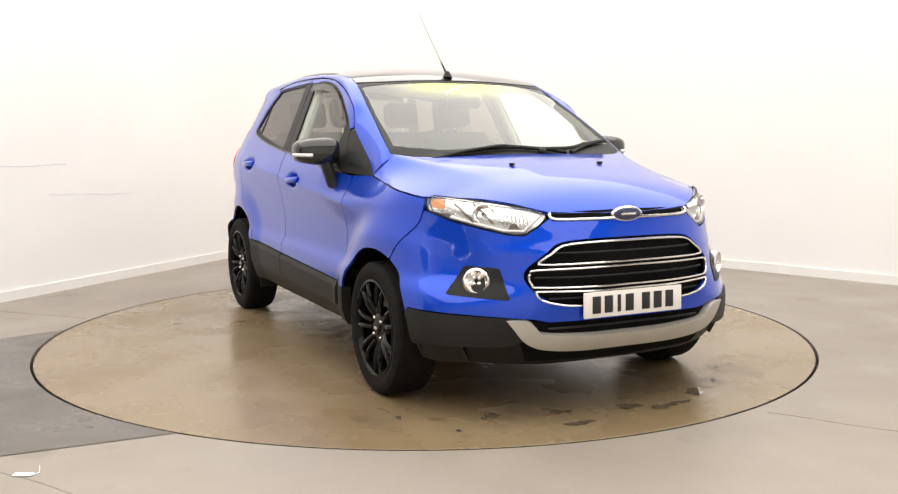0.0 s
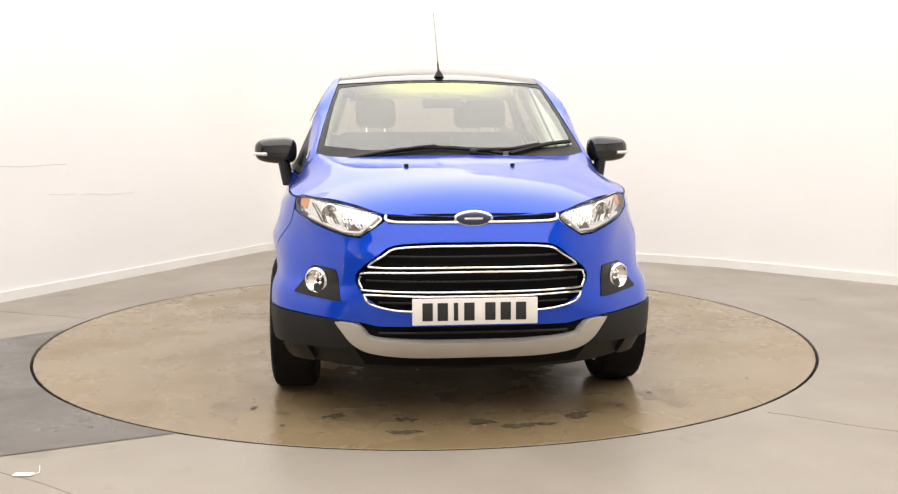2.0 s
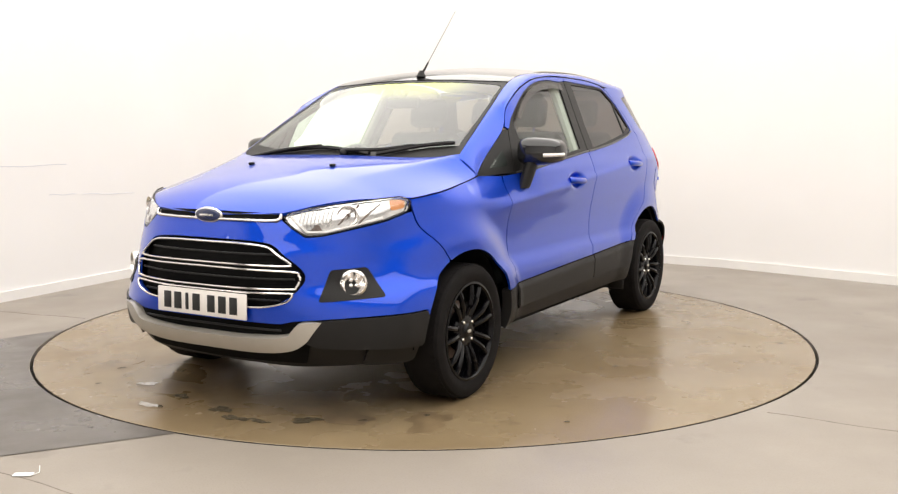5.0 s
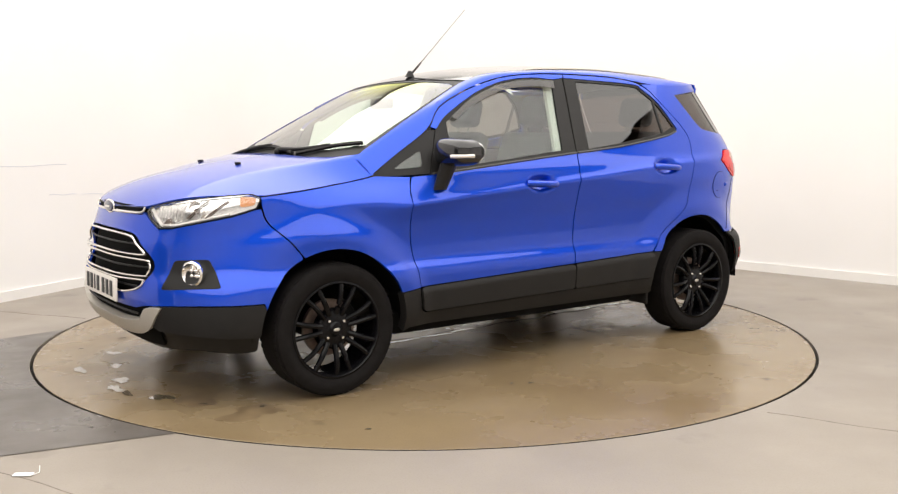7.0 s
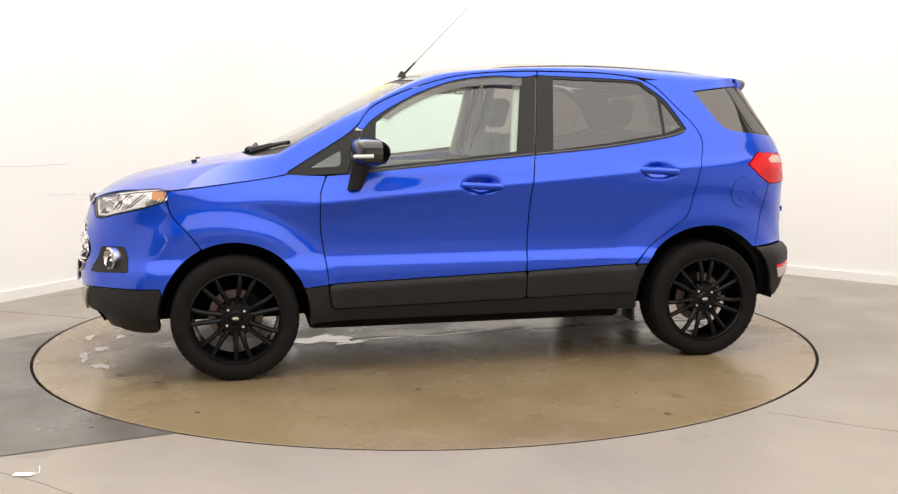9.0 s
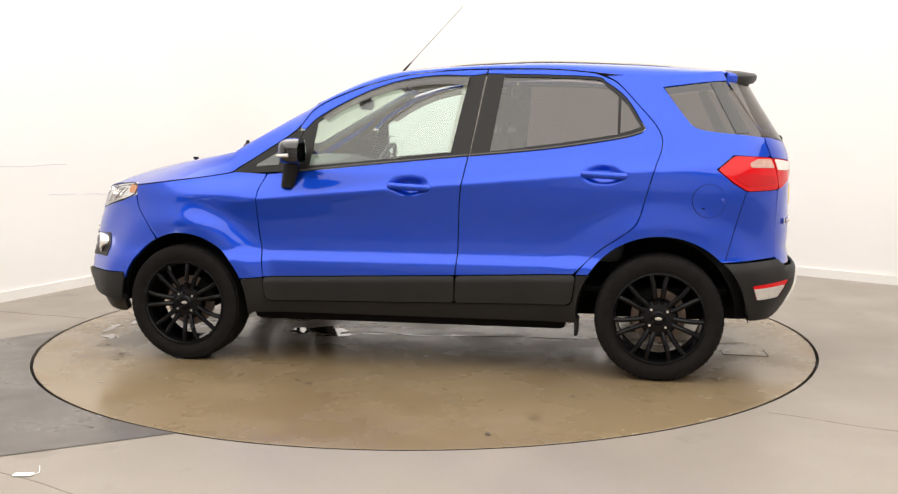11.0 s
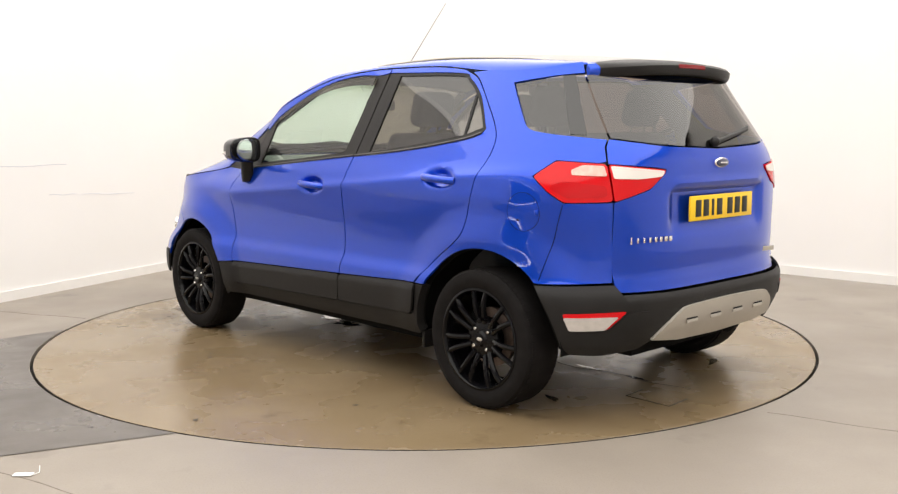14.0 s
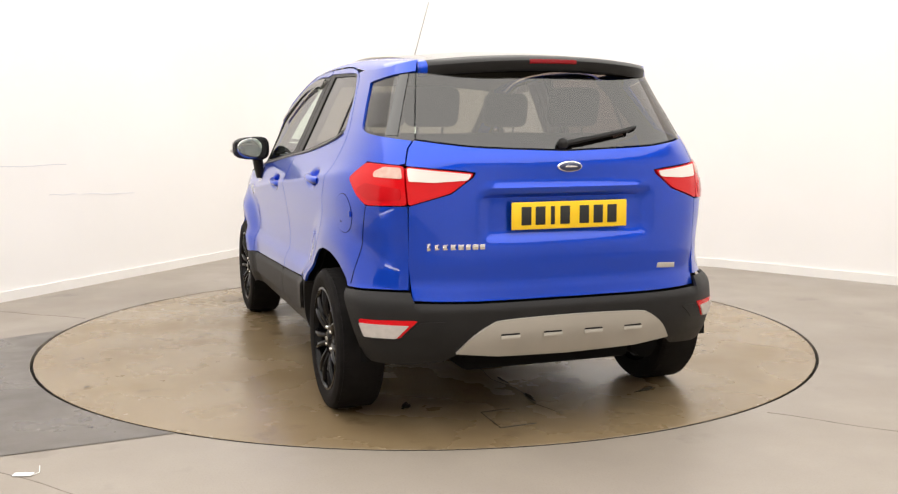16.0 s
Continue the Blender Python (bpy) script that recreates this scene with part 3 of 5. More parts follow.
def ledged(off, top_at):
    """Cladding whose upper edge leans back into a narrow ledge."""
    def place(s, z):
        p = skin(s, z)
        return skin(s, z, off - 0.55 * max(0.0, z - top_at(p) + 0.022))
    return place


door_ledge = ledged(0.016, lambda p: 0.4815 - 0.031 * p.x)
bumper_ledge = ledged(0.018, lambda p: 0.546 + 0.040 * ramp((abs(p.y) - 0.62) / 0.035))


def belt_strip(parent, pts, sgn):
    """Satin strip that seals the foot of a side window."""
    line = [skin(at_x(x, z), z, 0.004) for x, z in flow(pts, 6)]
    part("belt_strip", tube([(v.x, v.y * sgn, v.z) for v in line], 0.0055, n=6), STRIP, parent, "satin grey strip under the side window")


def handle(parent, x, z, sgn):
    """A pull handle that bridges the bowl in the door skin."""
    base = skin(x, z)
    pts = [(x + 0.102 - 0.204 * i / 16, sgn * (base.y - 0.012 + 0.020 * math.sin(math.pi * i / 16) ** 0.5), z - 0.002 - 0.012 * (i / 16 - 0.5)) for i in range(17)]
    part("door_handle", tube(pts, 0.0185, n=12, flat=0.95), PAINT, parent)


def dented(x0, z0):
    """Door skin with a bowl behind its handle."""
    def place(s, z):
        p = skin(s, z)
        e = math.hypot((s - x0) / 0.125, (z - z0) / 0.052)
        p.y -= 0.033 * ramp((1 - e) / 0.75) if e < 1 else 0.0
        return p
    return place


def rear_door(sgn):
    low = flow([(-0.303, 1.098), (-0.268, 0.9), (-0.256, 0.71), (-0.252, 0.6), (-0.243, 0.494)], 4) + flow([(-0.84, 0.517), (-0.90, 0.575), (-0.98, 0.645), (-1.09, 0.72), (-1.15, 0.78), (-1.187, 0.9), (-1.224, 1.03), (-1.262, 1.15), (-1.24, 1.235), (-1.14, 1.355), (-1.04, 1.46), (-0.97, 1.497), (-0.9, 1.518), (-0.7, 1.537), (-0.374, 1.543)], 4) \
        + flow([(-0.37, 1.524), (-0.44, 1.522), (-0.9, 1.502), (-0.985, 1.47), (-1.09, 1.385), (-1.185, 1.235)], 4) + flow([(-1.165, 1.215), (-1.05, 1.185), (-0.7, 1.135), (-0.39, 1.103)], 4)
    d = panel("rear_door", side(low), PAINT, CAR, sgn, h=0.010, place=dented(at_x(-0.985, 1.01), 1.01))
    o = side(flow([(-0.368, 1.52), (-0.44, 1.519), (-0.9, 1.499), (-0.983, 1.467), (-1.087, 1.382), (-1.181, 1.235)], 4) + flow([(-1.165, 1.219), (-1.05, 1.189), (-0.7, 1.139), (-0.39, 1.107), (-0.306, 1.1)], 4))
    pane = flow([(-0.455, 1.505), (-0.9, 1.487), (-0.975, 1.456), (-1.075, 1.374), (-1.16, 1.243)], 4) + flow([(-1.05, 1.207), (-0.7, 1.156), (-0.405, 1.122)], 4)
    i = side(pane)
    part("window_frame", band(o, i, on_skin(-0.004), sgn), TRIM, d, "matt black window frame")
    panel("window_pane", i, DARK_GLASS, d, sgn, off=-0.010, h=0.025, thick=0, label="dark privacy glass window")
    bar = [(-1.045, 1.41), (-1.06, 1.395), (-1.06, 1.2), (-1.045, 1.196)]
    panel("glass_divider", side(bar), TRIM, d, sgn, off=-0.006, h=0.02)
    clad = [(-0.244, 0.489), (-0.24, 0.36), (-0.25, 0.352), (-0.815, 0.363), (-0.832, 0.38), (-0.845, 0.45), (-0.85, 0.512)]
    panel("door_cladding", rounded(side(clad), 0.02), CLADDING, d, sgn, h=0.012, place=door_ledge, label="dark grey plastic lower door cladding")
    belt_strip(d, [(-0.308, 1.104), (-0.7, 1.139), (-1.05, 1.189), (-1.165, 1.219)], sgn)
    handle(d, -0.985, 1.01, sgn)
    return d


def rear_quarter(sgn):
    """Rear wing and C-pillar, with the fixed quarter window and fuel flap."""
    line = flow([(-0.985, 1.501), (-1.047, 1.463), (-1.145, 1.357), (-1.245, 1.238), (-1.267, 1.15), (-1.229, 1.03), (-1.192, 0.9), (-1.155, 0.779), (-1.094, 0.717), (-0.984, 0.642), (-0.903, 0.572), (-0.855, 0.515)], 4) \
        + arch(-AX, 0.41, 0.41, 31.6, 135.6, 24) + [(-1.575, 0.585)]
    s_line = side(line) + end([(0.661, 0.597)], -1) + end([(0.661, 0.935)], -1) + rear_lamp_edge() + end([(0.659, 1.10), (0.642, 1.16), (0.620, 1.189)], -1) \
        + side(flow([(-1.55, 1.212), (-1.43, 1.235), (-1.37, 1.295), (-1.262, 1.442)], 4)) + side([(-1.48, 1.468)]) + end([(0.545, 1.476), (0.53, 1.525)], -1) \
        + side(flow([(-1.4, 1.503), (-1.24, 1.499), (-1.1, 1.505)], 3))
    q = panel("rear_quarter", s_line, PAINT, CAR, sgn, h=0.016)
    seam = [skin(at_x(-1.668 + 0.092 * t, 0.922 - 0.325 * t), 0.922 - 0.325 * t, 0.0003) for t in [k / 12 for k in range(13)]]
    part("panel_seam", tube([(v.x, v.y * sgn, v.z) for v in seam], 0.0016, n=5), SHELL, q)
    pane = side(flow([(-1.275, 1.436), (-1.372, 1.294), (-1.43, 1.231), (-1.55, 1.208)], 4)) + end([(0.613, 1.184), (0.549, 1.468)], -1) + side([(-1.48, 1.461)])
    panel("quarter_window", pane, DARK_GLASS, q, sgn, off=-0.009, h=0.02, thick=0, label="dark privacy quarter window")
    b0 = [(at_x(-1.50, 1.465), 1.465), (at_x(-1.55, 1.47), 1.47), (at_x(-1.69, 1.21), 1.21), (at_x(-1.625, 1.212), 1.212)]
    panel("quarter_pillar", b0, BLACK_GLOSS, q, sgn, off=-0.006, h=0.02, label="gloss black pillar cover")
    flap = [(-1.49 + 0.078 * math.cos(a), 0.885 + 0.082 * math.sin(a)) for a in [2 * math.pi * i / 28 for i in range(28)]]
    rim = [(-1.49 + 0.0803 * math.cos(a), 0.885 + 0.0843 * math.sin(a)) for a in [2 * math.pi * i / 28 for i in range(28)]]
    if sgn > 0:
        panel("flap_gap", side(rim), SHELL, q, sgn, off=0.001, h=0.05, thick=0.002)
        panel("fuel_flap", side(flap), PAINT, q, sgn, off=0.0025, h=0.03, thick=0.004)
        c = skin(at_x(-1.556, 0.885), 0.885, 0.004)
        part("flap_grip", box(c.x, c.y, c.z, 0.020, 0.010, 0.024, 0.004), PAINT, q)
    return q


def rear_lamp_edge():
    return end([(0.66, 0.93)], -1) + side([(-1.67, 0.926), (-1.60, 0.971), (-1.522, 1.037), (-1.606, 1.105)]) + end([(0.68, 1.094)], -1)


def tail_lamp(sgn):
    outer = end([(0.662, 0.935)], -1) + side([(-1.672, 0.93), (-1.605, 0.972), (-1.527, 1.037), (-1.608, 1.102)]) + end([(0.662, 1.09)], -1)
    lamp = panel("tail_lamp", rounded(outer, 0.015), RED, CAR, sgn, off=0.006, h=0.02, thick=0.03, label="red wraparound tail lamp with white upper band")
    rev = side([(-1.715, 1.086), (-1.678, 1.066), (-1.685, 1.045)]) + end([(0.672, 1.04), (0.672, 1.083)], -1)
    panel("reverse_lens", rounded(rev, 0.008), LENS_CLEAR, lamp, sgn, off=0.009, h=0.02, thick=0.006, label="clear reversing lens")
    inner = end([(0.656, 0.934), (0.656, 1.088), (0.41, 1.062), (0.42, 1.045), (0.50, 0.985)], -1)
    gate = panel("tailgate_lamp", rounded(inner, 0.012), RED, CAR, sgn, off=0.006, h=0.02, thick=0.03, label="red tailgate lamp with white upper band")
    white = end([(0.652, 1.083), (0.418, 1.058), (0.435, 1.034), (0.56, 1.026), (0.652, 1.03)], -1)
    panel("white_band", rounded(white, 0.008), LAMP_WHITE, gate, sgn, off=0.009, h=0.02, thick=0.006, label="white reversing band")
    shade = side([(-1.68, 0.95), (-1.60, 0.99), (-1.65, 1.02)]) + end([(0.68, 1.0), (0.68, 0.955)], -1)
    panel("brake_lens", rounded(shade, 0.015), RED_DEEP, lamp, sgn, off=0.0085, h=0.02, thick=0.004)


def sail_panel(sgn):
    line = [(1.02, 0.999), (0.9, 1.071), (0.72, 1.181), (0.64, 1.231), (0.606, 1.230), (0.692, 1.015)]
    q = panel("sail_panel", side(line), TRIM, CAR, sgn, off=-0.004, h=0.03, label="black window corner panel")
    seal = [(1.03, 0.992), (0.9, 1.063), (0.66, 1.21), (0.56, 1.315), (0.40, 1.40), (0.40, 1.432), (0.545, 1.375), (0.64, 1.268), (0.9, 1.098), (0.99, 1.045)]
    panel("pillar_seal", side(seal), TRIM, q, sgn, off=-0.011, h=0.03, thick=0)
    pane = [(0.88, 1.04), (0.715, 1.13), (0.725, 1.05)]
    panel("corner_window", rounded(side(pane), 0.02), SIDE_GLASS, q, sgn, off=0.001, h=0.03, thick=0.002)


def side_rail(sgn):
    """A-pillar and roof rail: from the doors' upper seam over to the windscreen and roof edge."""
    low = flow([(1.005, 1.014), (0.93, 1.060), (0.82, 1.127), (0.648, 1.238), (0.556, 1.347), (0.42, 1.418), (0.26, 1.475), (0.07, 1.521), (-0.15, 1.544), (-0.37, 1.55), (-0.71, 1.544), (-0.91, 1.524), (-1.06, 1.506), (-1.24, 1.496), (-1.40, 1.500), (-1.59, 1.515)], 4)
    high = flow([(1.05, 0.69), (0.96, 0.68), (0.86, 0.668), (0.66, 0.640), (0.56, 0.626), (0.46, 0.61), (0.312, 0.589), (0.12, 0.575), (-0.15, 0.562), (-0.4, 0.557), (-0.71, 0.552), (-0.91, 0.548), (-1.06, 0.54), (-1.24, 0.53), (-1.40, 0.518), (-1.61, 0.49)], 4)
    rows = []
    for i, ((x, z), (u, v)) in enumerate(zip(low, high)):
        full = min(0.36, 0.12 + 0.02 * i)
        a, b = skin(at_x(x, z), z), top(u, v)
        a2 = skin(at_x(x, z + 0.02), z + 0.02)
        b2 = top(u, v + 0.02)
        w = (b - a).length
        c0, c1 = a + (a2 - a).normalized() * w * full, b + (b2 - b).normalized() * w * 0.30
        row = []
        for k in range(9):
            t = k / 8
            q = (1 - t) ** 3 * a + 3 * t * (1 - t) ** 2 * c0 + 3 * t * t * (1 - t) * c1 + t ** 3 * b
            row.append((q.x, q.y * sgn, q.z))
        d = Vector((0, -0.012, -0.01))
        row = [(row[0][0], row[0][1] - 0.012 * sgn, row[0][2])] + row + [(row[-1][0], row[-1][1], row[-1][2] - 0.012)]
        rows.append(row)
    bm = loft(rows)
    bmesh.ops.recalc_face_normals(bm, faces=bm.faces[:])
    part("side_rail", bm, PAINT, CAR)


def roof_and_screen():
    e = flow([(0.30, 0.585), (0.12, 0.570), (-0.15, 0.557), (-0.4, 0.552), (-0.71, 0.547), (-0.91, 0.543), (-1.06, 0.535), (-1.24, 0.525), (-1.40, 0.513), (-1.585, 0.495)], 3)
    line = e + [(-1.62, 0.3), (-1.625, 0), (-1.62, -0.3)] + [(x, -y) for x, y in e[::-1]] + [(0.325, -0.4), (0.335, 0), (0.325, 0.4)]
    panel("roof", line, BLACK_GLOSS, CAR, place=on_top(), h=0.05, label="gloss black roof panel")
    panel("headliner", [(0.28, 0.56), (-0.6, 0.545), (-1.55, 0.49), (-1.55, -0.49), (-0.6, -0.545), (0.28, -0.56)], LINER, CAR, place=on_top(-0.035), h=0.1, thick=0.0)
    w = flow([(1.04, 0.687), (0.96, 0.677), (0.86, 0.662), (0.66, 0.634), (0.46, 0.605), (0.318, 0.585)], 3)
    bottom = [(1.13, -0.5), (1.16, -0.3), (1.175, 0), (1.16, 0.3), (1.13, 0.5)]
    scr = w + [(0.34, 0.4), (0.35, 0), (0.34, -0.4)] + [(x, -y) for x, y in w[::-1]] + bottom
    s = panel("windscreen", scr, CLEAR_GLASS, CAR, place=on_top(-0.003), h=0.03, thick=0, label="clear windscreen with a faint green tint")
    clear = w[2:-1] + [(0.362, 0.4), (0.372, 0), (0.362, -0.4)] + [(x, -y) for x, y in w[-2:1:-1]] + [(1.09, -0.42), (1.115, 0), (1.09, 0.42)]
    clear = rounded([(x if x < 0.7 else x - 0.012, y * (0.972 - 0.02 * ramp((x - 0.6) / 0.4))) for x, y in clear], 0.07, 5)
    part("screen_border", band(scr, clear, on_top(-0.001), rim=0.0), TRIM, s, "black printed border of the windscreen")
    cowl = [(1.06, 0.70), (1.14, 0.6), (1.195, 0.42), (1.225, 0), (1.195, -0.42), (1.14, -0.6), (1.06, -0.70), (1.01, -0.688), (1.10, -0.45), (1.145, 0), (1.10, 0.45), (1.01, 0.688)]
    panel("cowl", cowl, TRIM, CAR, place=on_top(-0.006), h=0.04, label="black plastic scuttle below the windscreen")
    # inside mirror on the glass
    bm = box(0.47, 0.0, 1.385, 0.035, 0.22, 0.065, 0.025)
    tube([(0.43, 0, 1.45), (0.47, 0, 1.40)], 0.012, bm)
    part("interior_mirror", bm, TRIM, CAR)


bonnet_ridge = smooth_table([(0.95, 1.145), (1.2, 1.110), (1.3, 1.097), (1.476, 1.069), (1.6, 1.044), (1.76, 1.008), (1.87, 0.969), (1.965, 0.915), (2.03, 0.862)])
bonnet_crown = smooth_table([(0.95, 0.03), (1.2, 0.07), (1.45, 0.12), (1.65, 0.17), (1.8, 0.19), (2.1, 0.19)])
wing_line = smooth_table([(0.95, 1.028), (1.03, 1.006), (1.3, 0.969), (1.575, 0.937)])


def bonnet():
    def edge(x):
        return skin(at_x(x, wing_line(x)), wing_line(x)).y - 0.001
    e = [(x, edge(x)) for x in [0.992, 1.03, 1.1, 1.2, 1.3, 1.4, 1.5, 1.56]] + flow([(1.60, 0.722), (1.74, 0.61), (1.85, 0.52), (1.93, 0.43), (1.972, 0.365)], 4)
    front = flow([(1.995, 0.26), (2.012, 0.13), (2.018, 0), (2.012, -0.13), (1.995, -0.26)], 4)
    back = flow([(0.982, edge(0.992) - 0.012), (1.003, 0.712), (1.06, 0.655), (1.13, 0.58), (1.185, 0.40), (1.215, 0.0)], 4)
    line = e + front + [(x, -y) for x, y in e[::-1]] + [(x, -y) for x, y in back] + back[::-1][1:]

    def shape(x, y):
        a = abs(y)
        z = bonnet_ridge(x) - bonnet_crown(x) * a * a
        xe = min(x, 1.575)
        ye = edge(xe)
        drop = bonnet_ridge(xe) - bonnet_crown(xe) * ye * ye - wing_line(xe)
        fold = 0.70 - 0.45 * (xe - 1.0)
        t = max(0.0, (a - fold) / (ye - fold))
        soft = math.hypot(t, 0.10) - 0.10 if t > 0 else 0.0
        return Vector((x, y, z - drop * soft / (math.hypot(1, 0.10) - 0.10) * (1 - ramp((x - 1.575) / 0.35))))
    b = panel("bonnet", line, PAINT, CAR, place=shape, h=0.022, thick=0.015)
    for sgn in (1, -1):
        gap = [skin(at_x(x, wing_line(x)), wing_line(x) - 0.003, 0.0005) for x in [1.0 + 0.575 * k / 20 for k in range(21)]]
        part("bonnet_gap", tube([(v.x, v.y * sgn, v.z) for v in gap], 0.0026, n=5), SHELL, b)
    for y in (0.25, -0.25):
        q = shape(1.468, y)
        part("washer_jet", box(q.x, q.y, q.z + 0.006, 0.03, 0.02, 0.014, 0.005), TRIM, b)


def tailgate():
    line = end([(0.65, 0.555), (0.657, 0.7), (0.656, 0.93), (0.50, 0.980), (0.41, 1.047), (0.402, 1.064), (0.46, 1.073), (0.656, 1.091), (0.636, 1.16), (0.613, 1.19)], -1)
    glass_low = flow([(0.60, 1.188), (0.5, 1.173), (0.35, 1.158), (0.0, 1.145)], 3)
    line += end(glass_low + [(-y, z) for y, z in glass_low[::-1]][1:], -1)
    line += end([(-y, z) for y, z in [(0.65, 0.555), (0.657, 0.7), (0.656, 0.93), (0.50, 0.980), (0.41, 1.047), (0.402, 1.064), (0.46, 1.073), (0.656, 1.091), (0.636, 1.16), (0.613, 1.19)]][::-1], -1)
    line += end([(-0.4, 0.552), (0, 0.552), (0.4, 0.552)], -1)

    def shape(s, z):
        p = skin(s, z)
        a = abs(p.y)
        well = 1 / (1 + math.exp((a - 0.37) / 0.006)) / (1 + math.exp((z - 0.975) / 0.005)) / (1 + math.exp((0.80 - z) / 0.010))
        p.x += 0.022 * well
        brow = math.exp(-((z - 0.995) / 0.018) ** 2) / (1 + math.exp((a - 0.36) / 0.01))
        p.x -= 0.012 * brow
        p.x += 0.012 * math.exp(-((z - 0.62) / 0.06) ** 2) + 0.010 * ramp((0.585 - z) / 0.03)
        return p
    g = panel("tailgate", line, PAINT, CAR, place=shape, h=0.02)
    pane = flow([(0.605, 1.196), (0.5, 1.180), (0.35, 1.165), (0.0, 1.152)], 3)
    pane = pane + [(-y, z) for y, z in pane[::-1]][1:] + [(-0.545, 1.466), (-0.3, 1.478), (0, 1.482), (0.3, 1.478), (0.545, 1.466)]
    panel("rear_window", end(pane, -1), DARK_GLASS, g, off=-0.002, h=0.03, thick=0, label="dark privacy rear window")
    # spoiler
    rows, light = [], []
    for i in range(41):
        y = -0.536 + 1.072 * i / 40
        k = max(0.0, 1 - (abs(y) / 0.56) ** 4)
        lip = skin(at_y(y, 1.49, -1), 1.49).x - 0.014 - 0.04 * k
        z = top(-1.585, y).z + 0.001
        fall = 0.010 + 0.012 * k
        under = lip + 0.045 + 0.03 * k
        rows.append([(-1.580, y, z - 0.030), (-1.580, y, z), ((-1.58 + lip) / 2, y, z - fall * 0.35), (lip + 0.012, y, z - fall), (lip, y, z - fall - 0.012),
                     (lip + 0.002, y, z - fall - 0.034), (lip + 0.016, y, z - fall - 0.052), (min(under, -1.583), y, z - fall - 0.056)])
        if abs(y) < 0.125:
            light.append([(lip - 0.002, y, z - fall - 0.008), (lip - 0.004, y, z - fall - 0.016), (lip - 0.002, y, z - fall - 0.024), (lip + 0.004, y, z - fall - 0.028)])
    def slab(cut):
        bm = loft(cut)
        bm.faces.new(bm.verts[:8])
        bm.faces.new(bm.verts[-8:])
        bmesh.ops.recalc_face_normals(bm, faces=bm.faces[:])
        return bm
    sp = part("spoiler", slab(rows[1:-1]), TRIM, CAR, "black roof spoiler over the rear window")
    for pair in (rows[:2], rows[-2:]):
        part("spoiler_end", slab(pair), PAINT, sp, "blue end cap of the spoiler")
    part("brake_light", loft(light, close=True), BRAKE_RED, sp, "red high-level brake light")
    # rear wiper
    hub = skin(at_y(0.02, 1.175, -1), 1.175)
    bm = bmesh.new()
    bmesh.ops.create_uvsphere(bm, u_segments=14, v_segments=8, radius=0.024, matrix=Matrix.Translation((hub.x - 0.012, hub.y, hub.z)))
    arm = [skin(at_y(0.02 - 0.32 * t, 1.175 + 0.055 * t, -1), 1.175 + 0.055 * t, 0.022) for t in [k / 10 for k in range(11)]]
    tube(arm, 0.012, bm, taper=0.6)
    blade = [skin(at_y(-0.02 - 0.32 * t, 1.18 + 0.06 * t, -1), 1.18 + 0.06 * t, 0.010) for t in [k / 10 for k in range(11)]]
    tube(blade, 0.008, bm)
    part("rear_wiper", bm, TRIM, g, "black rear wiper")
    c = skin(at_y(0, 1.083, -1), 1.083)
    badge(g, c.x - 0.004, c.z, -1, 0.056)
    # raised model script and trim badge as plain bars
    for k, (y, w) in enumerate(((0.585, 0.022), (0.555, 0.026), (0.525, 0.026), (0.495, 0.026), (0.465, 0.026), (0.437, 0.022), (0.408, 0.026), (0.38, 0.022))):
        p = skin(at_y(y, 0.77, -1), 0.77)
        q = skin(at_y(y - 0.02, 0.77, -1), 0.77)
        bm = box(0, 0, 0, 0.006, w, 0.022 if k else 0.03, 0.002, m=Matrix.Translation((p.x - 0.003, p.y, p.z)) @ Matrix.Rotation(math.atan2(q.x - p.x, -(q.y - p.y)) * -1, 4, "Z"))
        part("chrome_script_bar", bm, CHROME, g)
    p = skin(at_y(-0.46, 0.655, -1), 0.655)
    q = skin(at_y(-0.48, 0.655, -1), 0.655)
    part("trim_badge", box(0, 0, 0, 0.006, 0.09, 0.022, 0.002, m=Matrix.Translation((p.x - 0.002, p.y, p.z)) @ Matrix.Rotation(math.atan2(q.x - p.x, -(q.y - p.y)) * -1, 4, "Z")), SILVER, g)
    plate(g, -1.935, 0.888, -1, PLATE_YELLOW)


def badge(parent, x, z, e, w):
    bm = bmesh.new()
    bmesh.ops.create_uvsphere(bm, u_segments=28, v_segments=12, radius=1, matrix=Matrix.Translation((x, 0, z)) @ Matrix.Diagonal((0.010, w, w * 0.42, 1)))
    b = part("badge_rim", bm, CHROME, parent, "chrome rim of the oval badge")
    bm = bmesh.new()
    bmesh.ops.create_uvsphere(bm, u_segments=28, v_segments=12, radius=1, matrix=Matrix.Translation((x + e * 0.006, 0, z)) @ Matrix.Diagonal((0.0085, w * 0.88, w * 0.34, 1)))
    part("badge_oval", bm, OVAL, b, "dark blue oval badge")
    bm = box(x + e * 0.0135, 0.0, z, 0.004, w * 0.95, w * 0.12, 0.0015)
    part("badge_bar", bm, CHROME, b)


